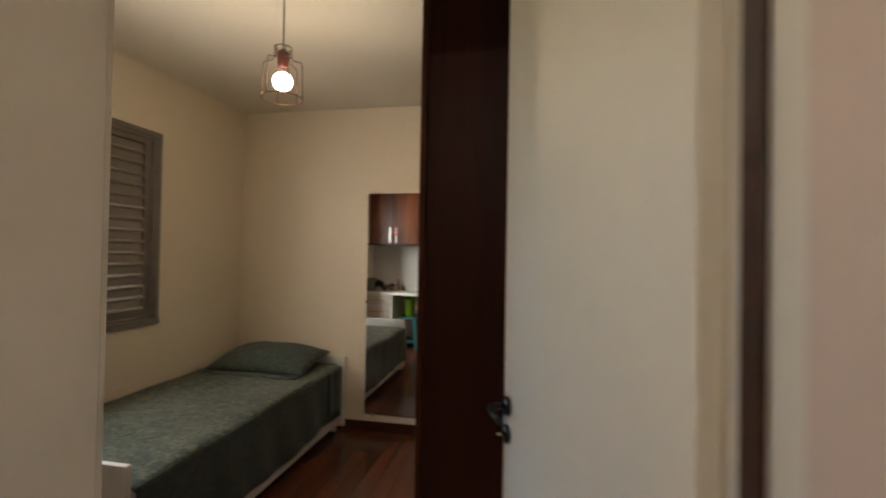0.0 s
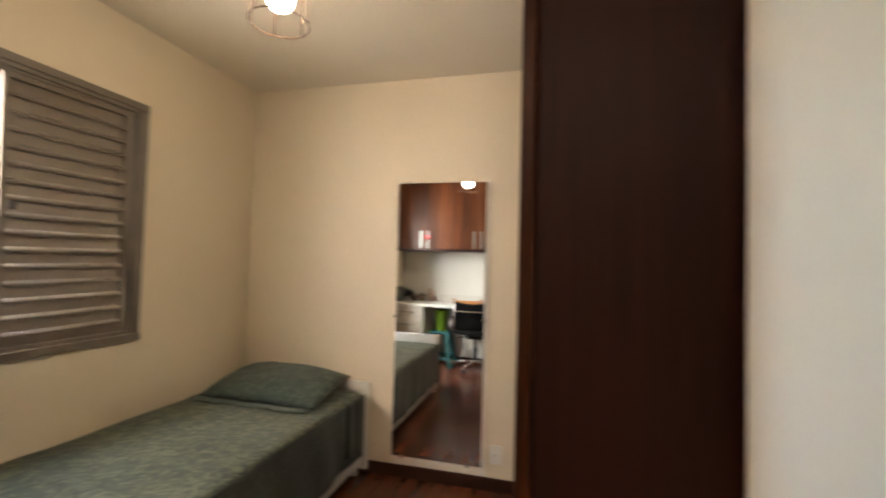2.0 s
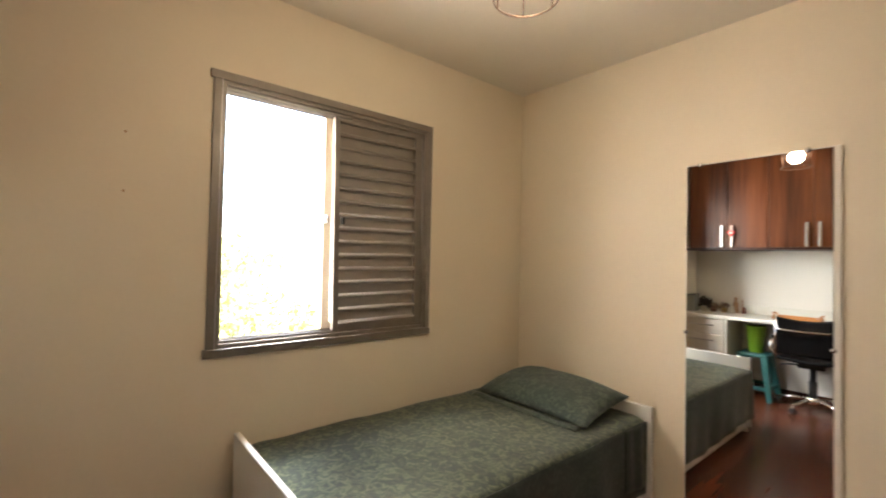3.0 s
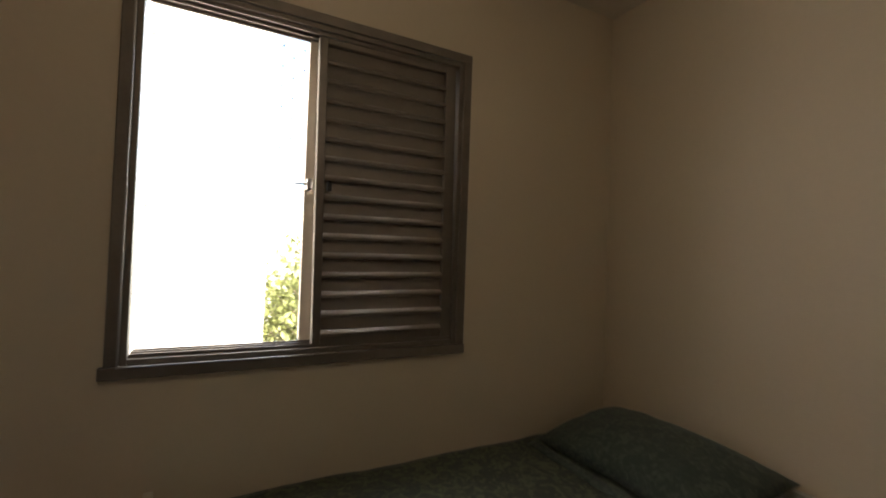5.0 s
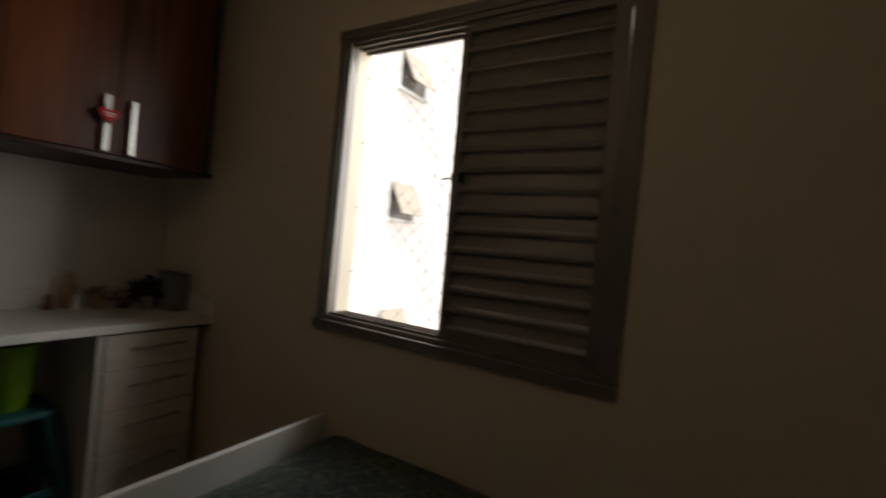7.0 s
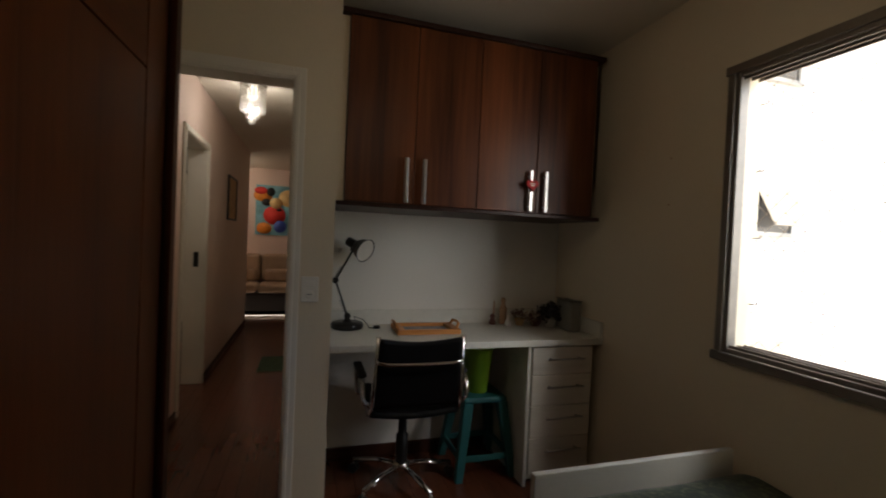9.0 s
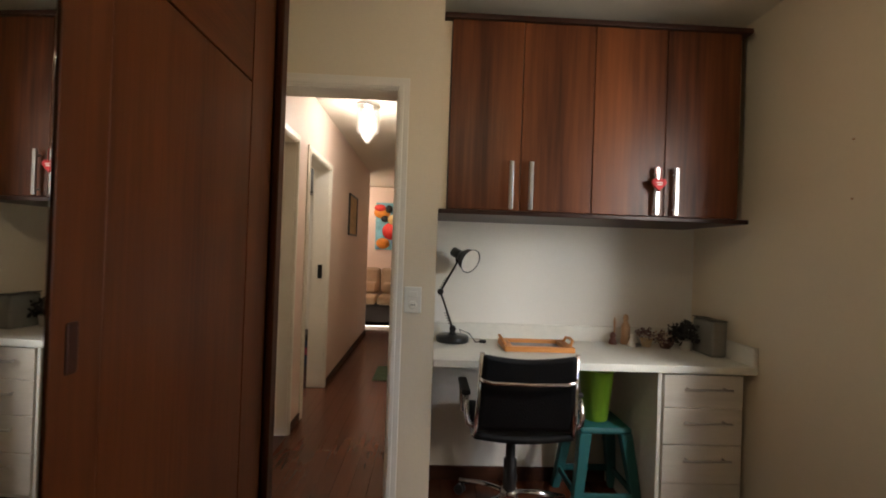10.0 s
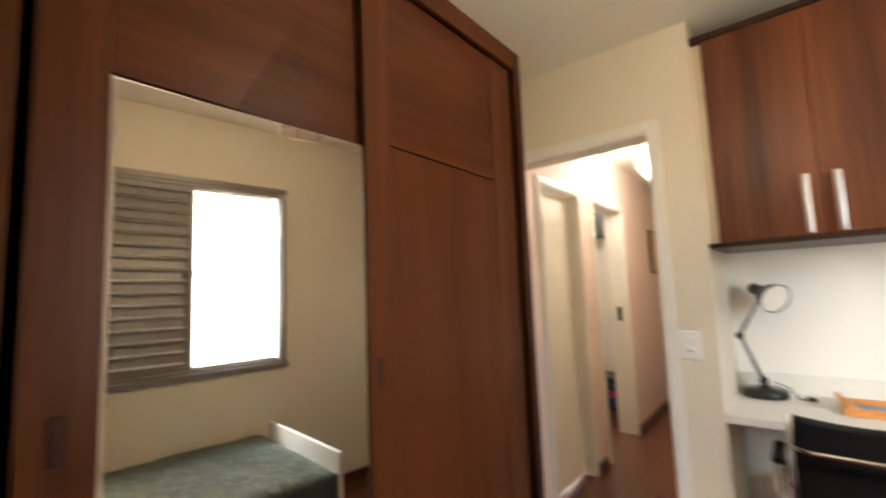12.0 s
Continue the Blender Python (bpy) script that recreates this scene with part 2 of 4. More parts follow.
NET = material("translucent_net_cord", (0.30, 0.22, 0.14), 0.6, var=0.1, scale=30)
ROOF = material("clay_roof", (0.34, 0.14, 0.08), 0.8, var=0.2, scale=3)


# ---- mesh helpers ----
def box(bm, x0, x1, y0, y1, z0, z1, bevel=0.0, seg=2):
    v = bmesh.ops.create_cube(bm, size=1)["verts"]
    m = Matrix.Translation(((x0 + x1) / 2, (y0 + y1) / 2, (z0 + z1) / 2)) @ Matrix.Diagonal((x1 - x0, y1 - y0, z1 - z0, 1))
    bmesh.ops.transform(bm, matrix=m, verts=v)
    if bevel:
        es = list({e for q in v for e in q.link_edges})
        bmesh.ops.bevel(bm, geom=es, offset=bevel, segments=seg, profile=0.5, affect="EDGES")
    return bm


def boxm(*a, **k):
    return box(bmesh.new(), *a, **k)


def lathe(bm, profile, at=(0, 0, 0), n=24, m=None):
    """Turns (radius, height) pairs round the z axis."""
    m = m or Matrix.Translation(at)
    rings = []
    for r, z in profile:
        rings.append([bm.verts.new(m @ Vector((max(r, 0.0004) * math.cos(2 * math.pi * i / n), max(r, 0.0004) * math.sin(2 * math.pi * i / n), z))) for i in range(n)])
    for a, b in zip(rings, rings[1:]):
        for i in range(n):
            f = bm.faces.new((a[i], a[(i + 1) % n], b[(i + 1) % n], b[i]))
            f.smooth = True
    bm.faces.new(list(reversed(rings[0])))
    bm.faces.new(rings[-1])
    return bm


def tube(bm, pts, r, n=8, closed=False):
    """A round bar along points."""
    pts = [Vector(p) for p in pts]
    rings = []
    for i, p in enumerate(pts):
        a = pts[i - 1] if (i or closed) else p
        b = pts[(i + 1) % len(pts)] if (i < len(pts) - 1 or closed) else p
        d = (b - a).normalized()
        up = Vector((0, 0, 1)) if abs(d.z) < 0.9 else Vector((1, 0, 0))
        s = d.cross(up).normalized()
        u = s.cross(d)
        rings.append([bm.verts.new(p + r * (math.cos(2 * math.pi * k / n) * s + math.sin(2 * math.pi * k / n) * u)) for k in range(n)])
    pairs = list(zip(rings, rings[1:]))
    if closed:
        pairs.append((rings[-1], rings[0]))
    for a, b in pairs:
        best = min(range(n), key=lambda o: (a[0].co - b[o].co).length)
        for k in range(n):
            f = bm.faces.new((a[k], a[(k + 1) % n], b[(k + 1 + best) % n], b[(k + best) % n]))
            f.smooth = True
    if not closed:
        bm.faces.new(list(reversed(rings[0])))
        bm.faces.new(rings[-1])
    return bm


def blob(bm, at, r, squash=(1, 1, 1), sub=2, rough=0.0, seed=0.0):
    v = bmesh.ops.create_icosphere(bm, subdivisions=sub, radius=1)["verts"]
    for q in v:
        k = 1 + rough * noise.noise(q.co * 2.3 + Vector((seed, seed * 1.7, 0)))
        q.co = Vector(at) + Vector((q.co.x * r * squash[0] * k, q.co.y * r * squash[1] * k, q.co.z * r * squash[2] * k))
        for f in q.link_faces:
            f.smooth = True
    return bm


def mesh_of(name, bm, mat):
    bmesh.ops.recalc_face_normals(bm, faces=bm.faces[:])
    me = bpy.data.meshes.new(name)
    bm.to_mesh(me)
    bm.free()
    me.materials.append(mat)
    return me


def part(name, bm, mat, parent=None, label=""):
    ob = new(name, mesh_of(name, bm, mat))
    if parent:
        ob.parent = parent
        ob.matrix_parent_inverse = Matrix() if parent.parent else parent.matrix_basis.inverted()
    return tagged(ob, label)


def thing(name, at, label, category, group="", kind=""):
    ob = new(name)
    ob.location = at
    ob.empty_display_size = 0.1
    return tagged(ob, label, category, group, kind)


def setting(name, bm, mat, label, category):
    return tagged(part(name, bm, mat), label, category, kind="structure")


# ---- structure ----
H = 2.525          # ceiling height
NY = 2.722         # mirror wall
EX = 2.64          # wall behind the wardrobe
NICHE = -0.53      # back of the desk niche
DOOR = (1.752, 2.53, 2.056)
WIN = (0.748, 1.868, 0.937, 2.096)

bm = bmesh.new()
for b in ((-0.16, 0, NICHE - 0.12, WIN[0], 0, H), (-0.16, 0, WIN[1], NY + 0.14, 0, H), (-0.16, 0, WIN[0], WIN[1], 0, WIN[2]), (-0.16, 0, WIN[0], WIN[1], WIN[3], H)):
    box(bm, *b)
setting("wall_west", bm, CREAM, "cream painted wall with the sliding window", "wall")
setting("wall_north", boxm(0, EX, NY, NY + 0.14, 0, H), CREAM, "cream painted wall with the tall mirror", "wall")
setting("wall_east", boxm(EX, EX + 0.14, -0.14, NY + 0.14, 0, H), CREAM, "cream painted wall behind the wardrobe", "wall")
bm = box(bmesh.new(), 1.675, DOOR[0] - 0.031, -0.14, 0, 0, H)
box(bm, DOOR[0] - 0.031, DOOR[1] + 0.031, -0.14, 0, DOOR[2] + 0.031, H)
box(bm, DOOR[1] + 0.031, EX, -0.14, 0, 0, H)
setting("wall_south", bm, CREAM, "cream painted wall with the bedroom doorway", "wall")
setting("wall_pier", boxm(1.545, 1.675, -4.85, 0, 0, H), CREAM, "cream painted wall between desk niche and hallway", "wall")
setting("wall_niche", boxm(0, 1.545, NICHE - 0.12, NICHE, 0, H), WHITE_WALL, "white painted back wall of the desk niche", "wall")
setting("ceiling", boxm(-0.16, EX + 0.14, NICHE - 0.12, NY + 0.14, H, H + 0.12), CEIL, "cream painted bedroom ceiling", "ceiling")
setting("ceiling_hall", boxm(1.545, EX + 0.14, -5.0, NICHE - 0.12, H, H + 0.12), CEIL, "pale painted hallway ceiling", "ceiling")

# hallway east wall with two doorways
HX = 2.53
D1, D2 = (-0.46, -1.06), (-1.40, -2.12)
G = 0.031
bm = bmesh.new()
for b in ((HX, HX + 0.14, D1[0] + G, -0.14, 0, H), (HX, HX + 0.14, D2[0] + G, D1[1] - G, 0, H), (HX, HX + 0.14, -4.85, D2[1] - G, 0, H), (HX, HX + 0.14, D1[1] - G, D1[0] + G, 2.081, H), (HX, HX + 0.14, D2[1] - G, D2[0] + G, 2.081, H)):
    box(bm, *b)
setting("wall_hall", bm, PINK, "pale pink hallway wall with two doorways", "wall")
# living room at the end
setting("wall_living_far", boxm(-1.2, 6.2, -6.5, -6.38, 0, H), PINK, "pale pink living room wall behind the sofa", "wall")
setting("wall_living_west", boxm(-1.32, -1.2, -6.5, -4.85, 0, H), PINK, "pale living room side wall", "wall")
setting("wall_living_east", boxm(6.2, 6.32, -6.5, -4.85, 0, H), PINK, "pale living room side wall", "wall")
bm = box(bmesh.new(), -1.2, 1.545, -4.97, -4.85, 0, H)
box(bm, HX + 0.14, 6.2, -4.97, -4.85, 0, H)
setting("wall_living_near", bm, PINK, "pale living room wall beside the hallway", "wall")
setting("ceiling_living", boxm(-1.32, 6.32, -6.5, -5.0, H, H + 0.12), CEIL, "pale living room ceiling", "ceiling")
# the room behind the open hallway door
setting("wall_side_room_far", boxm(3.9, 4.02, -3.3, -1.0, 0, H), WHITE_WALL, "white wall of the side room", "wall")
setting("wall_side_room_south", boxm(HX + 0.14, 3.9, -3.42, -3.3, 0, H), WHITE_WALL, "white wall of the side room", "wall")
setting("wall_side_room_north", boxm(HX + 0.14, 3.9, -1.24, -1.12, 0, H), WHITE_WALL, "white wall of the side room", "wall")
setting("ceiling_side_room", boxm(EX + 0.14, 4.02, -3.42, -1.0, H, H + 0.12), CEIL, "pale ceiling of the side room", "ceiling")

floor = setting("floor", boxm(-1.32, 6.32, -6.5, NY + 0.14, -0.2, -0.012), BASE_WOOD, "glossy red-brown wooden plank floor", "floor")


def baseboard(name, *b):
    setting(name, boxm(*b, bevel=0.004), BASE_WOOD, "dark brown wooden baseboard", "baseboard")


baseboard("baseboard_north", 0.002, EX - 0.62, NY - 0.016, NY - 0.001, 0, 0.075)
baseboard("baseboard_west", 0.001, 0.016, 0.03, NY - 0.018, 0, 0.075)
baseboard("baseboard_niche", 0.50, 1.543, NICHE + 0.001, NICHE + 0.016, 0, 0.08)
baseboard("baseboard_hall_1", HX - 0.014, HX - 0.001, -4.84, D2[1] - 0.065, 0, 0.06)
baseboard("baseboard_hall_2", HX - 0.014, HX - 0.001, D2[0] + 0.065, D1[1] - 0.065, 0, 0.06)


# ---- doors ----
def door_frame(name, axis, a, b, top, face, depth, label, trim_side=1):
    """Lining and a moulded casing round an opening; axis is the wall's long direction."""
    ob = thing(name, (0, 0, 0), label, "door frame", kind="structure")

    def bx(u0, u1, v0, v1, z0, z1, bev=0.003):
        return boxm(u0, u1, v0, v1, z0, z1, bevel=bev) if axis == "x" else boxm(v0, v1, u0, u1, z0, z1, bevel=bev)
    lo, hi = sorted((face, face - trim_side * depth))
    part("jamb", bx(a - 0.03, a, lo, hi, 0, top), TRIM_WHITE, ob)
    part("jamb", bx(b, b + 0.03, lo, hi, 0, top), TRIM_WHITE, ob)
    part("head", bx(a - 0.03, b + 0.03, lo, hi, top, top + 0.03), TRIM_WHITE, ob)
    for s, f in ((trim_side, face), (-trim_side, face - trim_side * depth)):
        for w0, w1, th in ((0.004, 0.058, 0.013), (0.012, 0.032, 0.019)):
            v = sorted((f, f + s * th))
            part("casing", bx(a - w1, a - w0, *v, 0, top + w1), TRIM_WHITE, ob)
            part("casing", bx(b + w0, b + w1, *v, 0, top + w1), TRIM_WHITE, ob)
            part("casing", bx(a - w0 + 0.001, b + w0 - 0.001, *v, top + w0, top + w1), TRIM_WHITE, ob)
    return ob


door_frame("door_frame_1", "x", DOOR[0], DOOR[1], DOOR[2], 0.0, 0.14, "white enamelled bedroom door frame with moulded casing")
door_frame("door_frame_2", "y", D1[1], D1[0], 2.05, HX, 0.14, "white enamelled hallway door frame", -1)
door_frame("door_frame_3", "y", D2[1], D2[0], 2.05, HX, 0.14, "white enamelled frame of the open hallway door", -1)


def lever_set(leaf, m):
    """A black lever with a round rose and a keyhole rose below it, on a leaf's face."""
    for dz in (0.0, -0.068):
        bm = lathe(bmesh.new(), [(0.020, 0), (0.0235, 0.004), (0.021, 0.009), (0.0, 0.0095)], n=20, m=m @ Matrix.Translation((0, 0, dz)) @ pose(0, 0, 0, -90))
        rose = part("rose", bm, BLACK_METAL, leaf, "black metal rose")
        if dz == 0:
            bm = tube(bmesh.new(), [m @ Vector(p) for p in ((0, 0.008, 0), (0, 0.035, 0), (0.004, 0.045, 0), (0.015, 0.05, 0), (0.045, 0.05, -0.001), (0.095, 0.048, -0.003))], 0.0085, 10)
            part("lever", bm, BLACK_METAL, rose, "black metal lever")
        else:
            part("key", tube(bmesh.new(), [m @ Vector((0, 0.009, dz)), m @ Vector((0, 0.03, dz))], 0.005, 8), CHROME, rose, "small steel key")


def door_leaf(name, hinge, yaw, width, label, lever_x):
    ob = thing(name, hinge, label, "door", kind="structure")
    m = pose(*hinge, 0, 0, yaw)
    bm = boxm(0.024, width, -0.0175, 0.0175, 0.006, 2.055, bevel=0.003)
    bmesh.ops.transform(bm, matrix=m, verts=bm.verts)
    part("leaf", bm, GLOSS_WHITE, ob)
    leaf = ob.children[0]
    lever_set(leaf, m @ Matrix.Translation((lever_x, 0.0175, 1.008)) @ Matrix.Diagonal((-1, 1, 1, 1)))
    lever_set(leaf, m @ Matrix.Translation((lever_x, -0.0175, 1.008)) @ Matrix.Diagonal((-1, -1, 1, 1)))
    for z in (0.25, 1.05, 1.85):
        bm = tube(bmesh.new(), [m @ Vector((0.004, 0, z)), m @ Vector((0.004, 0, z + 0.08))], 0.005, 8)
        part("hinge", bm, TRIM_WHITE, ob)
    return ob


door_leaf("door_1", (2.525, -0.030, 0), 109.3, 0.698, "white enamelled bedroom door standing open beside the wardrobe", 0.655)
# added strip gives the dark band on the jamb beside the hinges
tagged(part("door_stop", boxm(DOOR[1] - 0.006, DOOR[1] - 0.0005, -0.092, -0.050, 0.0, DOOR[2] - 0.002, bevel=0.002), BASE_WOOD), "dark brown strip added on the white door jamb", "door stop", kind="structure")
bm = boxm(HX + 0.075, HX + 0.11, D1[1] + 0.003, D1[0] - 0.003, 0.006, 2.045, bevel=0.003)
d2 = thing("door_2", (HX + 0.09, D1[0], 0), "closed white enamelled hallway door in its frame", "door", kind="structure")
part("leaf", bm, GLOSS_WHITE, d2)
door_leaf("door_3", (HX + 0.145, D2[0] - 0.025, 0), 4, 0.68, "white enamelled hallway door standing open into a side room", 0.62)

# ---- window ----
win = thing("window_1", (0, 1.3, 0.9), "bronze-grey aluminium sliding window, one half open, one shuttered", "window", kind="structure")
OY0, OY1, OZ0, OZ1 = 0.722, 1.897, 0.908, 2.126
w = 0.036
for nm, b in (("casing", (0, 0.012, OY0, OY0 + w, OZ0 + w, OZ1 - w)), ("casing", (0, 0.012, OY1 - w, OY1, OZ0 + w, OZ1 - w)), ("casing", (0, 0.013, OY0 - 0.012, OY1, OZ1 - w, OZ1)), ("sill", (0, 0.020, OY0 - 0.012, OY1, OZ0, OZ0 + w))):
    part(nm, boxm(*b, bevel=0.003), ALU, win)
for b in ((-0.040, 0.006, OY0 + w, OY0 + w + 0.018, OZ0 + w, OZ1 - w), (-0.12, 0.006, OY1 - w - 0.018, OY1 - w, OZ0 + w, OZ1 - w)):
    part("track_post", boxm(*b, bevel=0.002), ALU, win)
for z0, z1 in ((OZ0 + w, OZ0 + w + 0.018), (OZ1 - w - 0.018, OZ1 - w)):
    part("track", boxm(-0.12, 0.004, OY0 + w + 0.018, OY1 - w - 0.018, z0, z1, bevel=0.002), ALU, win)
    for x in (-0.012, -0.05, -0.088):
        part("track_rail", boxm(x - 0.002, x + 0.002, OY0 + w + 0.018, OY1 - w - 0.018, min(z0, z1) - 0.012 if z0 > 1.5 else z1, z0 if z0 > 1.5 else z1 + 0.012), ALU, win)
# thin bright strips put the metal highlight along the casing edge into the shape
for b in ((0.0125, 0.0165, OY0 + w - 0.006, OY0 + w - 0.001, OZ0 + w, OZ1 - w), (0.0205, 0.0235, OY0 + 0.03, 1.30, OZ0 + w - 0.004, OZ0 + w + 0.001)):
    part("bead", boxm(*b, bevel=0.001), STEEL, win, "thin bright metal strip for the highlight on the casing edge")
# louvred shutter leaf in the north half
SY0, SY1, SZ0, SZ1 = 1.297, 1.847, 0.975, 2.062
shut = part("shutter", boxm(-0.040, -0.010, SY0, SY0 + 0.030, SZ0, SZ1, bevel=0.003), ALU, win, "louvred aluminium shutter leaf")
part("stile", boxm(-0.040, -0.010, SY1 - 0.045, SY1, SZ0, SZ1, bevel=0.003), ALU, shut)
part("rail", boxm(-0.040, -0.010, SY0 + 0.030, SY1 - 0.045, SZ0, SZ0 + 0.028, bevel=0.003), ALU, shut)
part("rail", boxm(-0.040, -0.010, SY0 + 0.030, SY1 - 0.045, SZ1 - 0.022, SZ1, bevel=0.003), ALU, shut)
N_SLAT = 15
pitch = (SZ1 - 0.022 - SZ0 - 0.028) / N_SLAT
bm = bmesh.new()
prof = [(-0.035, pitch * 1.16), (-0.028, pitch * 0.62), (-0.022, pitch * 0.22), (-0.009, pitch * 0.10), (-0.005, pitch * 0.02), (-0.006, -0.006), (-0.012, -0.008), (-0.020, pitch * 0.02), (-0.0255, pitch * 0.18), (-0.032, pitch * 0.6), (-0.038, pitch * 1.16)]
ra = [bm.verts.new((x, SY0 + 0.030, z)) for x, z in prof]
rb = [bm.verts.new((x, SY1 - 0.045, z)) for x, z in prof]
for i in range(len(prof)):
    j = (i + 1) % len(prof)
    bm.faces.new((ra[i], ra[j], rb[j], rb[i]))
bm.faces.new(ra), bm.faces.new(list(reversed(rb)))
slat_mesh = mesh_of("slat", bm, SHUTTER)
for i in range(N_SLAT):
    s = new("slat", slat_mesh)
    s.parent = shut
    s.location = (0, 0, SZ0 + 0.034 + i * pitch)
part("latch", boxm(-0.010, 0.008, SY0 + 0.036, SY0 + 0.052, 1.515, 1.55, bevel=0.003), BLACK, shut, "small black shutter latch")
# the shutter hangs a little out of plumb and leaves a slit of light beside its top
shut.matrix_basis = Matrix.Translation((0, SY1, SZ0)) @ Matrix.Rotation(radians(0.7), 4, "X") @ Matrix.Translation((0, -SY1, -SZ0))
# the glazed sash slid behind the shutter, its pale stile showing
sash = part("sash", boxm(-0.108, -0.078, 1.264, 1.310, SZ0, SZ1, bevel=0.003), SASH, win, "pale enamelled glazed sash")
part("sash_stile", boxm(-0.108, -0.078, SY1 - 0.045, SY1 - 0.013, SZ0, SZ1, bevel=0.003), SASH, sash)
part("sash_rail", boxm(-0.108, -0.078, 1.310, SY1 - 0.045, SZ0, SZ0 + 0.035, bevel=0.003), SASH, sash)
part("sash_rail", boxm(-0.108, -0.078, 1.310, SY1 - 0.045, SZ1 - 0.035, SZ1, bevel=0.003), SASH, sash)
part("pane", boxm(-0.095, -0.091, 1.310, SY1 - 0.045, SZ0 + 0.035, SZ1 - 0.035), CLEAR, sash)
part("latch", boxm(-0.078, -0.045, 1.266, 1.284, 1.515, 1.555, bevel=0.004), STEEL, sash, "small metal sash latch")
part("catch", tube(bmesh.new(), [(-0.055, 1.27, 1.535), (-0.052, 1.235, 1.532), (-0.06, 1.222, 1.53)], 0.004, 6), STEEL, sash)

# protective net outside the opening
bm = bmesh.new()
ny0, ny1, nz0, nz1, step = OY0 + 0.045, SY1, OZ0 + 0.05, OZ1 - 0.05, 0.075
for k in range(-16, 32):
    for s in (1, -1):
        y0 = ny0 + k * step
        za, zb = nz0, nz1
        ya, yb = y0, y0 + s * (nz1 - nz0)
        lo, hi = 0.0, 1.0
        dy = yb - ya
        t0, t1 = sorted(((ny0 - ya) / dy, (ny1 - ya) / dy))
        lo, hi = max(lo, t0), min(hi, t1)
        if hi - lo > 0.01:
            tube(bm, [(-0.135, ya + dy * lo, za + (zb - za) * lo), (-0.135, ya + dy * hi, za + (zb - za) * hi)], 0.0007, 4)
for i in range(16):
    for j in range(30):
        y, z = ny0 + (i + 0.5 * (j % 2)) * step, nz0 + j * step / 2
        if y < ny1 and z < nz1:
            bmesh.ops.create_cube(bm, size=0.0045, matrix=Matrix.Translation((-0.135, y, z)))
tagged(part("safety_net", bm, NET), "thin pale cord safety net stretched outside the window", "net", kind="stuff")
for i, z in enumerate((1.14, 1.42, 1.70, 1.98)):
    hk = part("net_hook", tube(bmesh.new(), [(-0.135, OY0 + 0.03, z), (-0.135, OY0 + 0.062, z), (-0.132, OY0 + 0.068, z + 0.006), (-0.130, OY0 + 0.062, z + 0.012)], 0.003, 6), ALU)
    tagged(hk, "small metal hook holding the window safety net", "hook", "net hooks")


# ---- bed ----
bed = thing("bed", (0.47, 1.8, 0), "single white bed made up with a sage green print bedspread", "bed")
part("footboard", boxm(0.040, 0.916, 0.836, 0.860, 0.03, 0.588, bevel=0.004), BED_WHITE, bed)
part("headboard", boxm(0.022, 0.958, NY - 0.045, NY - 0.020, 0.03, 0.574, bevel=0.004), BED_WHITE, bed)
part("side_rail", boxm(0.895, 0.918, 0.868, NY - 0.045, 0.055, 0.20, bevel=0.004), BED_WHITE, bed)
part("side_rail", boxm(0.022, 0.045, 0.868, NY - 0.045, 0.055, 0.20, bevel=0.004), BED_WHITE, bed)
part("mattress_base", boxm(0.045, 0.893, 0.872, NY - 0.05, 0.10, 0.30, bevel=0.01), BED_WHITE, bed)
for x in (0.05, 0.87):
    for y in (0.88, NY - 0.09):
        part("leg", boxm(x, x + 0.035, y, y + 0.035, 0, 0.10, bevel=0.003), BED_WHITE, bed)
part("mattress", boxm(0.05, 0.905, 0.88, NY - 0.055, 0.30, 0.495, bevel=0.04, seg=3), BED_WHITE, bed)


def sheet(fn, nu, nv, thick, mat, name, parent=None):
    """A cloth surface from a function of u, v, with thickness underneath."""
    bm = bmesh.new()
    top = [[bm.verts.new(fn(i / nu, j / nv)) for j in range(nv + 1)] for i in range(nu + 1)]
    for i in range(nu):
        for j in range(nv):
            f = bm.faces.new((top[i][j], top[i + 1][j], top[i + 1][j + 1], top[i][j + 1]))
            f.smooth = True
    bmesh.ops.recalc_face_normals(bm, faces=bm.faces[:])
    bmesh.ops.solidify(bm, geom=bm.faces[:], thickness=thick)
    for f in bm.faces:
        f.smooth = True
    return part(name, bm, mat, parent)


def ripple(y, z, k=1.0):
    return k * (0.006 * math.sin(y * 9 + 1.3) + 0.004 * math.sin(y * 23 + z * 6)) + 0.006 * noise.noise(Vector((y * 3, z * 4, k)))


spread = thing("bedspread", (0.47, 1.8, 0.5), "sage green leaf-print cotton bedspread hanging over the bed's side", "bedspread")


def spread_top(u, v):
    x, y = 0.012 + u * 0.915, 0.872 + v * (NY - 0.055 - 0.872)
    z = 0.512 + 0.006 * noise.noise(Vector((x * 5, y * 4, 0))) + 0.004 * noise.noise(Vector((x * 16, y * 9, 3)))
    e = max(0.0, u - 0.94) / 0.06
    z -= 0.016 * e * e
    f = max(0.0, 0.05 - v) / 0.05
    z -= 0.02 * f * f
    # low folds near the foot
    z += 0.008 * math.exp(-((y - 1.22 - 0.10 * math.sin(x * 5)) / 0.018) ** 2) * (1 if 0.3 < x < 0.75 else 0.3)
    return (x, y, z)


def spread_side(u, v):
    y, z = 0.872 + v * (NY - 0.06 - 0.872), 0.497 - u * 0.372
    hem = 0.012 * math.sin(y * 6)
    return (0.930 + 0.012 * u + ripple(y, z) * (0.3 + u), y, z + hem * u)


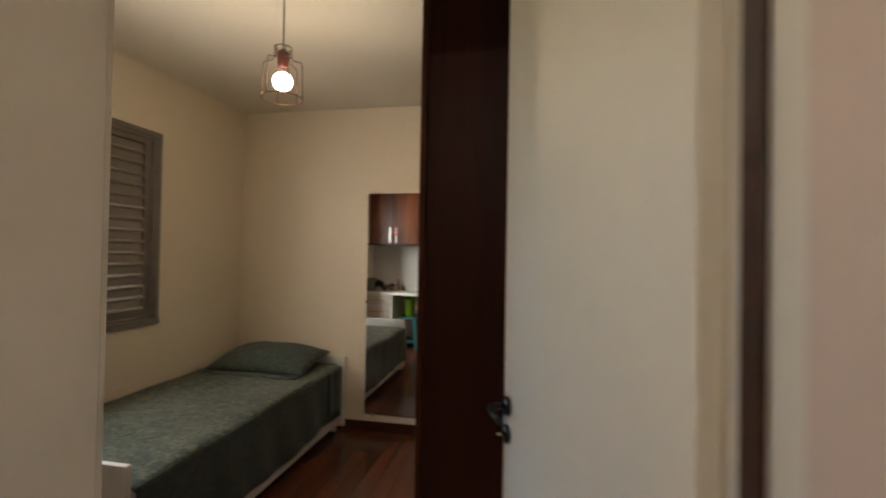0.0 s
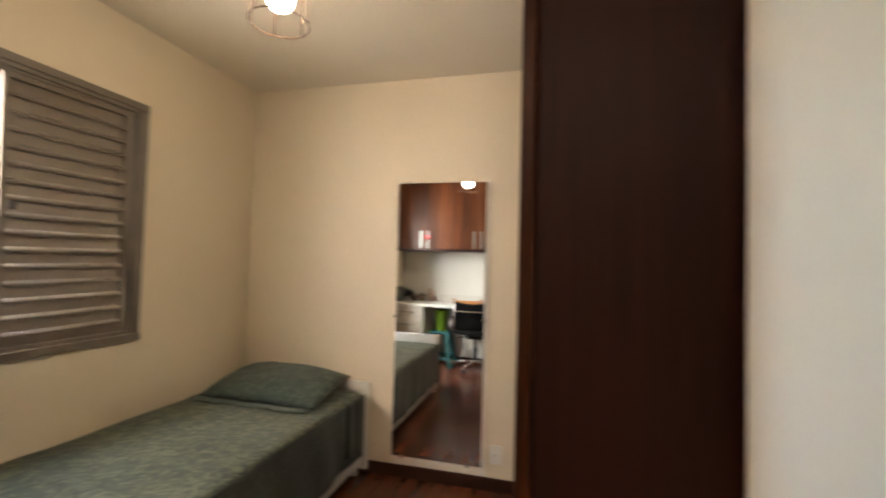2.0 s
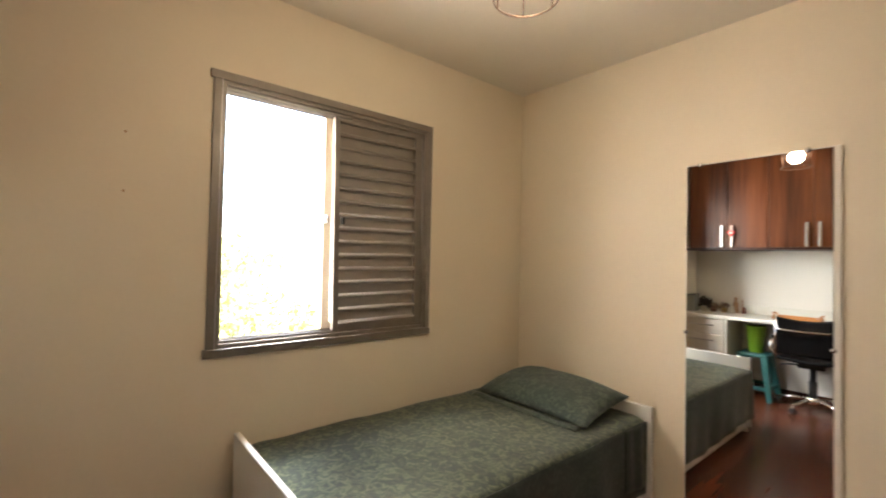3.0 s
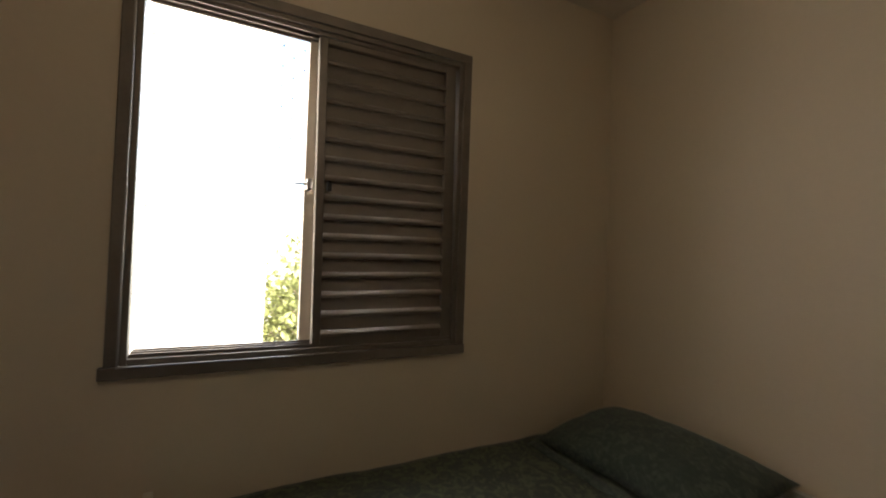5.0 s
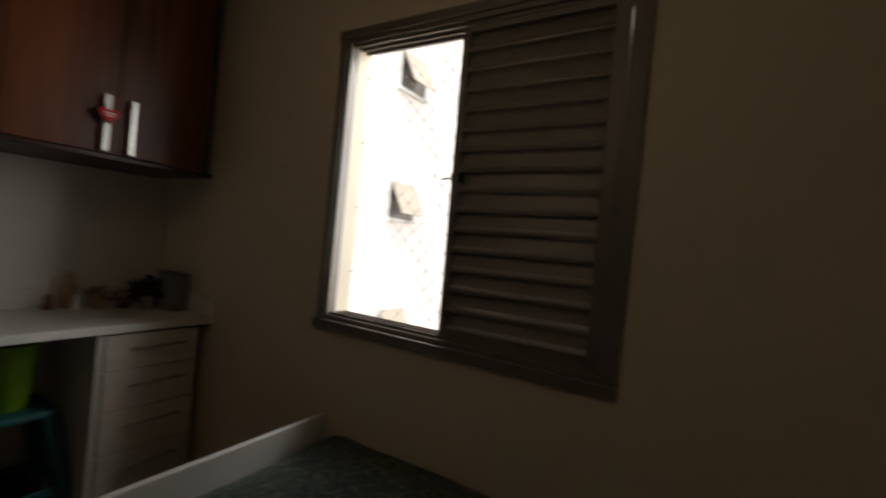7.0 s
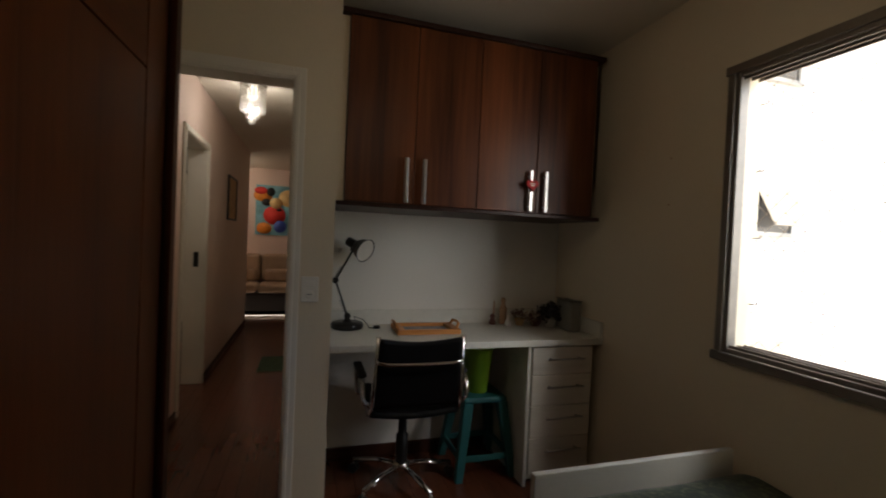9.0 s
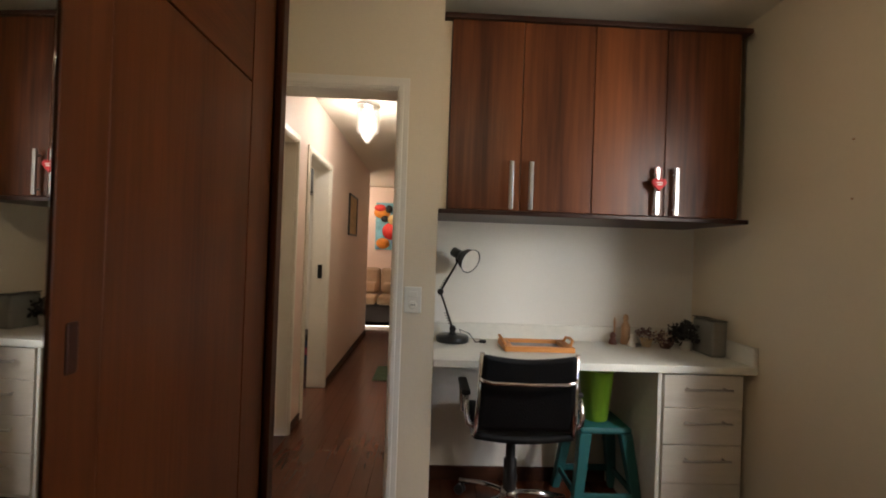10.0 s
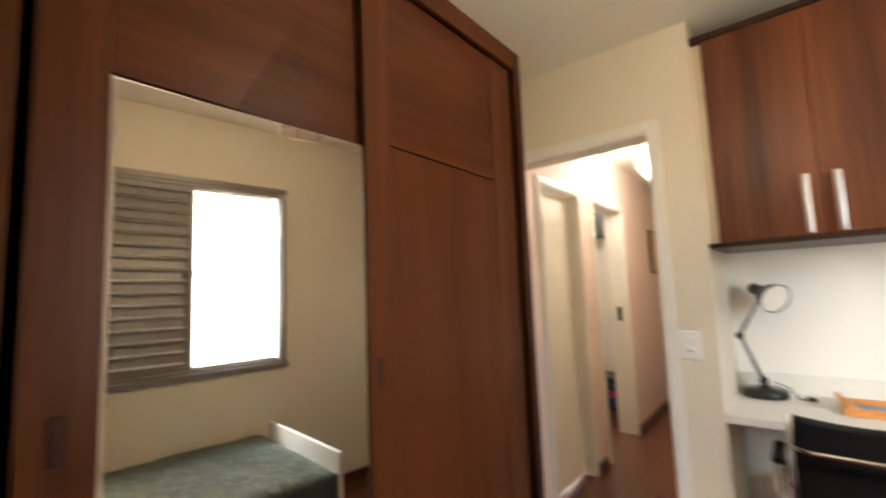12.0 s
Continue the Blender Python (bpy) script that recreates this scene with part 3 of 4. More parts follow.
sheet(spread_top, 36, 72, 0.006, SPREAD_TOP, "top_cloth", spread)
# side drop and corner fold carry the shade in their colour
tagged(sheet(spread_side, 14, 90, 0.006, SPREAD_SIDE, "side_drop", spread), "side drop of the bedspread in a darker, shaded green")
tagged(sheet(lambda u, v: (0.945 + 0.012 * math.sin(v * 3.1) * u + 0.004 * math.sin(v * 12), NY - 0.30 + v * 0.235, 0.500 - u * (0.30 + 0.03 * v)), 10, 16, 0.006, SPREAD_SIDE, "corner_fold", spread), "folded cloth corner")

bm = bmesh.new()
nu, nv = 30, 24
for sgn in (1, -1):
    g = []
    for i in range(nu + 1):
        r = []
        for j in range(nv + 1):
            u, v = i / nu * 2 - 1, j / nv * 2 - 1
            h = max(0.0, (1 - abs(u) ** 2.6)) ** 0.55 * max(0.0, (1 - abs(v) ** 2.6)) ** 0.55
            pin = 1 - 0.05 * (1 - abs(u)) * (abs(v) ** 4) - 0.0
            x = 0.455 + u * 0.385 * (1 - 0.04 * (1 - v * v))
            y = 2.450 + v * 0.22 * (1 - 0.06 * (1 - u * u)) * pin
            tilt = 0.075 * (v + 1) / 2
            z = 0.530 + tilt + (0.105 * h if sgn > 0 else -0.008 * h) + 0.006 * noise.noise(Vector((u * 4, v * 3, 1)))
            r.append(bm.verts.new((x, y, z)))
        g.append(r)
    for i in range(nu):
        for j in range(nv):
            f = bm.faces.new((g[i][j], g[i + 1][j], g[i + 1][j + 1], g[i][j + 1]))
            f.smooth = True
bmesh.ops.remove_doubles(bm, verts=bm.verts[:], dist=0.002)
pil = thing("pillow", (0.455, 2.43, 0.52), "grey-green cotton pillow lying on the bed's head end", "pillow")
part("cover", bm, PILLOW_CLOTH, pil)
tagged(sheet(lambda u, v: (0.09 + v * 0.73, 2.215 - 0.035 * u, 0.531 - 0.012 * u + 0.003 * math.sin(v * 22)), 3, 40, 0.004, PILLOW_CLOTH, "flange", pil), "flat sewn edge of the pillow cover")


# ---- wall mirror ----
mir = thing("wall_mirror", (1.40, NY, 0.1), "tall frameless mirror on a white board fixed to the wall", "mirror")
part("backing", boxm(1.108, 1.705, NY - 0.016, NY - 0.001, 0.082, 1.852, bevel=0.002), TRIM_WHITE, mir)
part("glass", boxm(1.116, 1.682, NY - 0.021, NY - 0.0165, 0.133, 1.846, bevel=0.001), MIRROR, mir)
for x, z in ((1.18, 0.133), (1.60, 0.133), (1.116, 1.0), (1.682, 1.0), (1.18, 1.846), (1.60, 1.846)):
    bm = lathe(bmesh.new(), [(0.011, 0), (0.011, 0.008), (0.006, 0.012), (0, 0.0125)], n=14, m=pose(x, NY - 0.018, z, 90))
    part("clip", bm, CHROME, mir, "chrome mirror clip")

# ---- wardrobe ----
WX, WY0, WY1, WZ = 2.040, 0.646, NY - 0.004, 2.288
ward = thing("wardrobe", (2.3, 1.7, 0), "large mahogany wardrobe with sliding doors, one with a mirror", "wardrobe")
part("side_panel", boxm(WX + 0.02, EX - 0.004, WY0, WY0 + 0.030, 0, WZ, bevel=0.003), WARD_SIDE, ward, "dark veneered side panel")
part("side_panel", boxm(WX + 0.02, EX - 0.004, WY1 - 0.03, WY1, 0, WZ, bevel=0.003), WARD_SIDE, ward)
part("front_post", boxm(WX, WX + 0.019, WY0 - 0.002, WY0 + 0.045, 0, WZ, bevel=0.004), WARD_FRAME, ward)
part("front_post", boxm(WX, WX + 0.019, WY1 - 0.045, WY1, 0, WZ, bevel=0.004), WARD_FRAME, ward)
part("top_fascia", boxm(WX, WX + 0.019, WY0 + 0.045, WY1 - 0.045, WZ - 0.075, WZ, bevel=0.004), WARD_CROSS, ward)
part("top_panel", boxm(WX + 0.02, EX - 0.004, WY0 + 0.03, WY1 - 0.03, WZ - 0.03, WZ, bevel=0.002), WARD_SIDE, ward)
part("plinth", boxm(WX + 0.01, WX + 0.03, WY0 + 0.045, WY1 - 0.045, 0, 0.07, bevel=0.002), WARD_FRAME, ward)
part("back_panel", boxm(EX - 0.012, EX - 0.005, WY0 + 0.03, WY1 - 0.03, 0.0, WZ - 0.03), WARD_SIDE, ward)


def sliding_door(y0, y1, ya, yb, x, mirror, pull_y, zj=1.750):
    """A sliding leaf: frame stiles, a cross-grain head panel, and a main panel or a mirror between ya and yb."""
    z0, z1 = 0.075, WZ - 0.079
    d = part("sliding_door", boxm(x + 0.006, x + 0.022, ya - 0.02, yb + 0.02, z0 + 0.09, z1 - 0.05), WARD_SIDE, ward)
    for a, b in ((y0, ya), (yb, y1)):
        part("stile", boxm(x - 0.006, x + 0.005, a, b, z0, z1, bevel=0.002), WARD_DOOR, d)
    part("head_panel", boxm(x - 0.0045, x + 0.005, ya + 0.001, yb - 0.001, zj + 0.004, z1, bevel=0.0015), WARD_CROSS, d)
    if mirror:
        part("mirror_frame", boxm(x - 0.004, x + 0.005, ya + 0.001, yb - 0.001, z0, zj - 0.001, bevel=0.0015), SASH, d, "pale bevelled mirror edge")
        bm = boxm(-0.002, 0.002, (ya - yb) / 2 + 0.009, (yb - ya) / 2 - 0.005, z0 + 0.01, zj - 0.007, bevel=0.001)
        bmesh.ops.transform(bm, matrix=pose(x - 0.021, (ya + yb) / 2, 0, 0, 0, -3.3), verts=bm.verts)
        part("mirror_glass", bm, MIRROR, d, "mirror glass")
    else:
        part("main_panel", boxm(x - 0.0045, x + 0.005, ya + 0.001, yb - 0.001, z0, zj - 0.001, bevel=0.0015), WARD_DOOR, d)
    part("pull", boxm(x - 0.0085, x + 0.001, pull_y - 0.011, pull_y + 0.011, 1.140, 1.212, bevel=0.004), WARD_SIDE, d, "dark finger pull")


sliding_door(0.700, 1.435, 0.848, 1.345, WX + 0.026, False, 1.400)
sliding_door(1.360, 2.030, 1.438, 1.938, WX + 0.052, True, 1.985, 1.735)
sliding_door(2.050, WY1 - 0.048, 2.115, WY1 - 0.11, WX + 0.030, False, 2.085)

# ---- desk niche ----
CZ0, CZ1, CY = 1.512, 2.435, -0.014
cab = thing("wall_cabinet", (0.78, -0.2, CZ0), "walnut wall cabinet with four doors above the desk", "cabinet")
part("body", boxm(0.114, 1.505, NICHE + 0.003, CY - 0.022, CZ0 + 0.012, CZ1 - 0.02, bevel=0.002), WALNUT_DARK, cab)
part("top_plank", boxm(0.066, 1.543, NICHE + 0.003, CY + 0.010, CZ1 - 0.019, CZ1 + 0.006, bevel=0.004), WALNUT_DARK, cab, "dark walnut cornice plank")
part("bottom_plank", boxm(0.066, 1.543, NICHE + 0.003, CY + 0.010, CZ0 - 0.010, CZ0 + 0.011, bevel=0.004), WALNUT_DARK, cab, "dark walnut bottom plank")
edges = (0.114, 0.477, 0.824, 1.165, 1.505)
for i, (a, b) in enumerate(zip(edges, edges[1:])):
    g = 0.0018
    d = part("door", boxm(a + g, b - g, CY - 0.020, CY, CZ0 + 0.014, CZ1 - 0.022, bevel=0.002), WALNUT, cab)
    hx = b - 0.046 if i % 2 == 0 else a + 0.046
    h = part("handle", boxm(hx - 0.010, hx + 0.010, CY + 0.022, CY + 0.033, 1.530, 1.754, bevel=0.003), STEEL, d, "brushed steel bar handle")
    for z in (1.558, 1.724):
        part("handle_post", tube(bmesh.new(), [(hx, CY - 0.001, z), (hx, CY + 0.024, z)], 0.005, 8), STEEL, h)

# added block hides a black slot where the lit niche wall should show
setting("trim_filler", boxm(1.507, 1.5445, NICHE + 0.002, -0.040, CZ0 + 0.012, CZ1 - 0.020), CREAM, "narrow cream block added to close the dark gap beside the wall cabinet", "trim")

# heart ornament on a handle
bm = bmesh.new()
outline = [(0.034 * math.sin(a) ** 3, 0.0021 * (13 * math.cos(a) - 5 * math.cos(2 * a) - 2 * math.cos(3 * a) - math.cos(4 * a))) for a in [2 * math.pi * i / 36 for i in range(36)]]
hx = edges[1] + 0.046
fr = [bm.verts.new((hx + a, CY + 0.046, 1.672 + b)) for a, b in outline]
fb = [bm.verts.new((hx + a, CY + 0.034, 1.672 + b)) for a, b in outline]
bm.faces.new(fr), bm.faces.new(list(reversed(fb)))
for i in range(36):
    bm.faces.new((fr[i], fr[(i + 1) % 36], fb[(i + 1) % 36], fb[i]))
heart = thing("heart_ornament", (hx, CY + 0.034, 1.672), "small red felt heart with white lettering hung on the handle", "ornament")
part("heart", bm, RED, heart)
for dz, wd in ((0.006, 0.030), (-0.004, 0.022)):
    part("lettering", boxm(hx - wd / 2, hx + wd / 2, CY + 0.0462, CY + 0.0475, 1.672 + dz - 0.0025, 1.672 + dz + 0.0025), WHITE, heart, "white lettering bar")
part("cord", tube(bmesh.new(), [(hx - 0.008, CY + 0.040, 1.685), (hx - 0.012, CY + 0.036, 1.748), (hx, CY + 0.034, 1.755), (hx + 0.012, CY + 0.036, 1.748), (hx + 0.008, CY + 0.040, 1.685)], 0.0015, 6), RED, heart)

top = part("desk_worktop", boxm(0.002, 1.543, NICHE + 0.002, 0.004, 0.789, 0.825, bevel=0.004), DESK_WHITE)
tagged(top, "off-white laminate desk worktop fitted into the niche", "desk")
part("backsplash", boxm(0.024, 1.543, NICHE + 0.002, NICHE + 0.022, 0.825, 0.915, bevel=0.003), DESK_WHITE, top)
part("side_splash", boxm(0.002, 0.022, NICHE + 0.002, 0.0, 0.825, 0.915, bevel=0.003), DESK_WHITE, top)
dr = thing("drawer_unit", (0.26, -0.25, 0), "bleached laminate unit of four drawers under the desk", "drawer unit")
part("body", boxm(0.058, 0.445, NICHE + 0.02, -0.035, 0.03, 0.786, bevel=0.002), DESK_WHITE, dr)
part("side_panel", boxm(0.456, 0.474, NICHE + 0.02, -0.015, 0.0, 0.786, bevel=0.002), DESK_WHITE, dr)
part("plinth", boxm(0.07, 0.44, NICHE + 0.03, -0.06, 0, 0.03), BASE_WOOD, dr)
z = 0.778
for i, hgt in enumerate((0.158, 0.175, 0.183, 0.205)):
    d = part("drawer_front", boxm(0.060, 0.444, -0.034, -0.014, z - hgt + 0.003, z, bevel=0.002), DRAWER_WHITE, dr)
    zc = z - 0.062
    h = part("handle", tube(bmesh.new(), [(0.130, 0.016, zc), (0.360, 0.016, zc)], 0.0058, 10), STEEL, d, "steel bar handle")
    for x in (0.155, 0.335):
        part("handle_post", tube(bmesh.new(), [(x, -0.015, zc), (x, 0.016, zc)], 0.004, 8), STEEL, h)
    z -= hgt


# ---- office chair ----
def office_chair(cx, cy):
    c = thing("office_chair", (cx, cy, 0), "black leather office chair with chrome frame, pushed under the desk", "office chair")
    yb = cy + 0.295
    # sling back with a sagging top edge
    def back(u, v):
        x = (u - 0.5) * (0.435 - 0.03 * v)
        sag = 0.018 * math.sin(math.pi * u)
        z = 0.540 + v * (0.345 - sag * 1.4)
        y = yb + 0.045 * v - 0.025 * math.sin(math.pi * u) * v - 0.02 * (1 - v) ** 2
        return (cx + x, y, z)
    bk = sheet(back, 20, 16, 0.022, LEATHER, "backrest", c)
    for s in (-1, 1):
        pts = [(cx + s * 0.225, cy - 0.20, 0.500), (cx + s * 0.226, cy + 0.10, 0.488), (cx + s * 0.226, yb - 0.06, 0.490), (cx + s * 0.224, yb - 0.018, 0.508), (cx + s * 0.220, yb + 0.01, 0.56), (cx + s * 0.208, yb + 0.052, 0.893)]
        part("side_rail", tube(bmesh.new(), pts, 0.011, 10), CHROME, c, "chrome side rail")
        arm = [(cx + s * 0.226, yb - 0.005, 0.55), (cx + s * 0.255, yb - 0.004, 0.565), (cx + s * 0.262, yb - 0.01, 0.60), (cx + s * 0.262, yb - 0.02, 0.635), (cx + s * 0.262, yb - 0.05, 0.660), (cx + s * 0.262, yb - 0.30, 0.662), (cx + s * 0.262, yb - 0.34, 0.645), (cx + s * 0.250, yb - 0.35, 0.50), (cx + s * 0.226, yb - 0.34, 0.490)]
        a = part("armrest", tube(bmesh.new(), arm, 0.013, 10), CHROME, c, "chrome armrest loop")
        part("arm_pad", boxm(cx + s * 0.262 - 0.022, cx + s * 0.262 + 0.022, yb - 0.29, yb - 0.06, 0.668, 0.690, bevel=0.008, seg=3), BLACK, a, "black arm pad")
    bar = [(cx - 0.214, yb + 0.042, 0.785), (cx - 0.205, yb + 0.066, 0.775), (cx - 0.16, yb + 0.075, 0.768), (cx, yb + 0.078, 0.765), (cx + 0.16, yb + 0.075, 0.768), (cx + 0.205, yb + 0.066, 0.775), (cx + 0.214, yb + 0.042, 0.785)]
    part("cross_bar", tube(bmesh.new(), bar, 0.0085, 10), CHROME, c, "chrome cross bar")
    sheet(lambda u, v: (cx + (u - 0.5) * 0.44, cy - 0.21 + v * 0.49, 0.497 - 0.02 * math.sin(math.pi * u) + 0.006 * math.cos(v * 3) + 0.03 * v ** 6), 14, 14, 0.03, LEATHER, "seat", c)
    part("mechanism", boxm(cx - 0.10, cx + 0.10, cy - 0.08, cy + 0.10, 0.395, 0.456, bevel=0.01), BLACK, c)
    part("tilt_lever", tube(bmesh.new(), [(cx - 0.06, cy + 0.03, 0.415), (cx - 0.16, cy + 0.05, 0.412), (cx - 0.235, cy + 0.06, 0.398)], 0.008, 8), BLACK, c)
    part("column", lathe(bmesh.new(), [(0.032, 0.10), (0.034, 0.12), (0.034, 0.27), (0.024, 0.275), (0.024, 0.40)], (cx, cy, 0), 20), BLACK, c)
    part("hub", lathe(bmesh.new(), [(0.03, 0.062), (0.045, 0.07), (0.045, 0.115), (0.036, 0.125)], (cx, cy, 0), 20), CHROME, c)
    for k in range(5):
        a = radians(90 + 72 * k + 20)
        d = Vector((math.cos(a), math.sin(a), 0))
        p = Vector((cx, cy, 0))
        leg = part("leg", tube(bmesh.new(), [p + d * 0.03 + Vector((0, 0, 0.10)), p + d * 0.16 + Vector((0, 0, 0.096)), p + d * 0.29 + Vector((0, 0, 0.072))], 0.015, 8), CHROME, c, "chrome star leg")
        q = p + d * 0.29
        s = Vector((-d.y, d.x, 0))
        for sg in (-1, 1):
            m = Matrix.Translation(q + s * sg * 0.012 + Vector((0, 0, 0.0265))) @ Vector((0, 0, 1)).rotation_difference(s).to_matrix().to_4x4()
            part("castor", lathe(bmesh.new(), [(0.018, -0.009), (0.026, -0.007), (0.026, 0.007), (0.018, 0.009)], n=16, m=m), BLACK, leg, "black castor wheel")
        part("castor_stem", tube(bmesh.new(), [q + Vector((0, 0, 0.03)), q + Vector((0, 0, 0.072))], 0.006, 8), STEEL, leg)
    return c


office_chair(1.125, -0.215)

# ---- stool and bucket ----
SX, SYY, SH = 0.645, -0.305, 0.455
st = thing("stool", (SX, SYY, 0), "teal moulded plastic stool standing under the desk", "stool")
bm = boxm(SX - 0.135, SX + 0.135, SYY - 0.135, SYY + 0.135, SH - 0.035, SH, bevel=0.016, seg=3)
part("seat", bm, TEAL, st)
for sx in (-1, 1):
    for sy in (-1, 1):
        bm = bmesh.new()
        a = box(bm, -0.028, 0.028, -0.028, 0.028, 0, 1, bevel=0.006)
        for v in bm.verts:
            t = v.co.z
            v.co = Vector((SX + sx * (0.165 - 0.06 * t) + v.co.x * (0.75 + 0.35 * t), SYY + sy * (0.165 - 0.06 * t) + v.co.y * (0.75 + 0.35 * t), t * (SH - 0.03)))
        part("leg", bm, TEAL, st)
for sy in (-1, 1):
    part("stretcher", boxm(SX - 0.13, SX + 0.13, SYY + sy * 0.153 - 0.007, SYY + sy * 0.153 + 0.007, 0.10, 0.135, bevel=0.004), TEAL, st)
    part("stretcher", boxm(SX + sy * 0.153 - 0.007, SX + sy * 0.153 + 0.007, SYY - 0.13, SYY + 0.13, 0.10, 0.135, bevel=0.004), TEAL, st)
bk = thing("waste_bin", (SX + 0.01, SYY, SH), "lime green tapered plastic bin standing on the stool", "bin")
part("body", lathe(bmesh.new(), [(0.060, 0), (0.064, 0.004), (0.090, 0.262), (0.095, 0.264), (0.095, 0.270), (0.087, 0.270), (0.061, 0.010), (0, 0.008)], (SX + 0.01, SYY, SH + 0.0005), 32), LIME, bk)

# ---- desk lamp ----
DZ = 0.8255
LX, LY = 1.432, -0.415
la = thing("desk_lamp", (LX, LY, DZ), "black metal articulated desk lamp, its shade tilted forward", "desk lamp")
base = part("base", lathe(bmesh.new(), [(0.088, 0), (0.092, 0.004), (0.092, 0.026), (0.086, 0.033), (0.03, 0.036), (0.016, 0.050), (0.016, 0.075), (0, 0.076)], (LX, LY, DZ), 36), BLACK_METAL, la)
P0, P1, P2 = (LX, LY, DZ + 0.07), (LX + 0.075, LY, DZ + 0.275), (LX - 0.020, LY, DZ + 0.455)
for nm, a, b in (("lower_arm", P0, P1), ("upper_arm", P1, P2)):
    ar = part(nm, tube(bmesh.new(), [(a[0], a[1] + 0.010, a[2]), (b[0], b[1] + 0.010, b[2])], 0.0055, 8), BLACK_METAL, la)
    part("arm_rod", tube(bmesh.new(), [(a[0], a[1] - 0.010, a[2]), (b[0], b[1] - 0.010, b[2])], 0.0055, 8), BLACK_METAL, ar)
    part("spring", tube(bmesh.new(), [(a[0] * (1 - t) + b[0] * t + 0.011 * math.cos(t * 90) + 0.006, a[1] + 0.011 * math.sin(t * 90), a[2] * (1 - t) + b[2] * t) for t in [0.08 + 0.36 * i / 60 for i in range(61)]], 0.0018, 5), BLACK_METAL, ar)
for p in (P0, P1, P2):
    part("joint", lathe(bmesh.new(), [(0.016, -0.018), (0.018, -0.015), (0.018, 0.015), (0.016, 0.018)], n=16, m=pose(*p, 90)), BLACK_METAL, la)
mh = look((LX - 0.028, LY + 0.015, DZ + 0.480), (LX - 0.28, LY + 0.30, DZ + 0.335)) @ pose(0, 0, 0, 180)
part("shade", lathe(bmesh.new(), [(0.020, -0.060), (0.027, -0.055), (0.028, 0.0), (0.033, 0.012), (0.056, 0.045), (0.067, 0.085), (0.069, 0.086), (0.064, 0.084), (0.052, 0.047), (0.028, 0.016), (0, 0.014)], n=32, m=mh), BLACK_METAL, la)
part("reflector", lathe(bmesh.new(), [(0.0635, 0.0835), (0.051, 0.049), (0.025, 0.022), (0, 0.020)][::-1], n=32, m=mh), WHITE, la, "white enamelled shade lining")
part("bulb", lathe(bmesh.new(), [(0.012, 0.02), (0.014, 0.035), (0.026, 0.055), (0.028, 0.066), (0.018, 0.08), (0, 0.083)], n=18, m=mh), WHITE, la, "unlit white bulb")
part("cable", tube(bmesh.new(), [(LX - 0.05, LY - 0.05, DZ + 0.037), (LX - 0.04, LY - 0.03, DZ + 0.06), (LX - 0.09, LY + 0.02, DZ + 0.05), (LX - 0.125, LY + 0.035, DZ + 0.006), (LX - 0.15, LY + 0.03, DZ + 0.006)], 0.003, 6), BLACK, la, "black cable")
part("plug", boxm(LX - 0.185, LX - 0.148, LY + 0.02, LY + 0.04, DZ, DZ + 0.018, bevel=0.005), BLACK, la, "black plug")

# ---- tray ----
ty0, ty1, tx0, tx1 = -0.405, -0.185, 0.815, 1.178
tr = thing("tray", ((tx0 + tx1) / 2, -0.3, DZ), "orange pine serving tray with a blue-grey picture base", "tray")
part("picture_base", boxm(tx0 + 0.01, tx1 - 0.01, ty0 + 0.01, ty1 - 0.01, DZ, DZ + 0.010), PHOTO, tr, "blue-grey printed base under glass")
for b in ((tx0, tx1, ty0, ty0 + 0.026), (tx0, tx1, ty1 - 0.026, ty1), (tx0, tx0 + 0.045, ty0 + 0.0265, ty1 - 0.0265), (tx1 - 0.045, tx1, ty0 + 0.0265, ty1 - 0.0265)):
    part("rim", boxm(*b, DZ + 0.001, DZ + 0.028, bevel=0.003), TRAY_WOOD, tr)
for x, s in ((tx0 + 0.012, -1), (tx1 - 0.012, 1)):
    part("handle", tube(bmesh.new(), [(x, ty0 + 0.05, DZ + 0.026), (x + s * 0.014, ty0 + 0.055, DZ + 0.052), (x + s * 0.018, (ty0 + ty1) / 2, DZ + 0.056), (x + s * 0.014, ty1 - 0.055, DZ + 0.052), (x, ty1 - 0.05, DZ + 0.026)], 0.008, 8), TRAY_WOOD, tr)


# ---- ornaments on the desk ----
def lathe_thing(name, at, profile, mat, label, category, n=20):
    o = part(name, lathe(bmesh.new(), profile, at, n), mat)
    return tagged(o, label, category)


lathe_thing("figurine", (0.505, -0.455, DZ), [(0.020, 0), (0.024, 0.008), (0.018, 0.026), (0.013, 0.036), (0.017, 0.046), (0.015, 0.060), (0.004, 0.070)], BROWN, "tiny dark red-brown ceramic figurine on the desk", "figurine")
lathe_thing("statuette", (0.425, -0.470, DZ), [(0.026, 0), (0.028, 0.006), (0.024, 0.05), (0.025, 0.10), (0.014, 0.125), (0.012, 0.135), (0.016, 0.148), (0.012, 0.166), (0.002, 0.172)], GOLD, "tan painted plaster statuette standing on the desk", "statuette")
lathe_thing("angel_figurine", (0.418, -0.405, DZ), [(0.024, 0), (0.022, 0.012), (0.012, 0.040), (0.009, 0.050), (0.011, 0.060), (0.007, 0.072), (0.001, 0.075)], WHITE, "small white ceramic bell-shaped figurine", "figurine")
lathe_thing("candle_stick", (0.475, -0.505, DZ), [(0.012, 0), (0.006, 0.01), (0.006, 0.13), (0.001, 0.15)], GOLD, "slim tan stick leaning behind the statuettes", "stick")


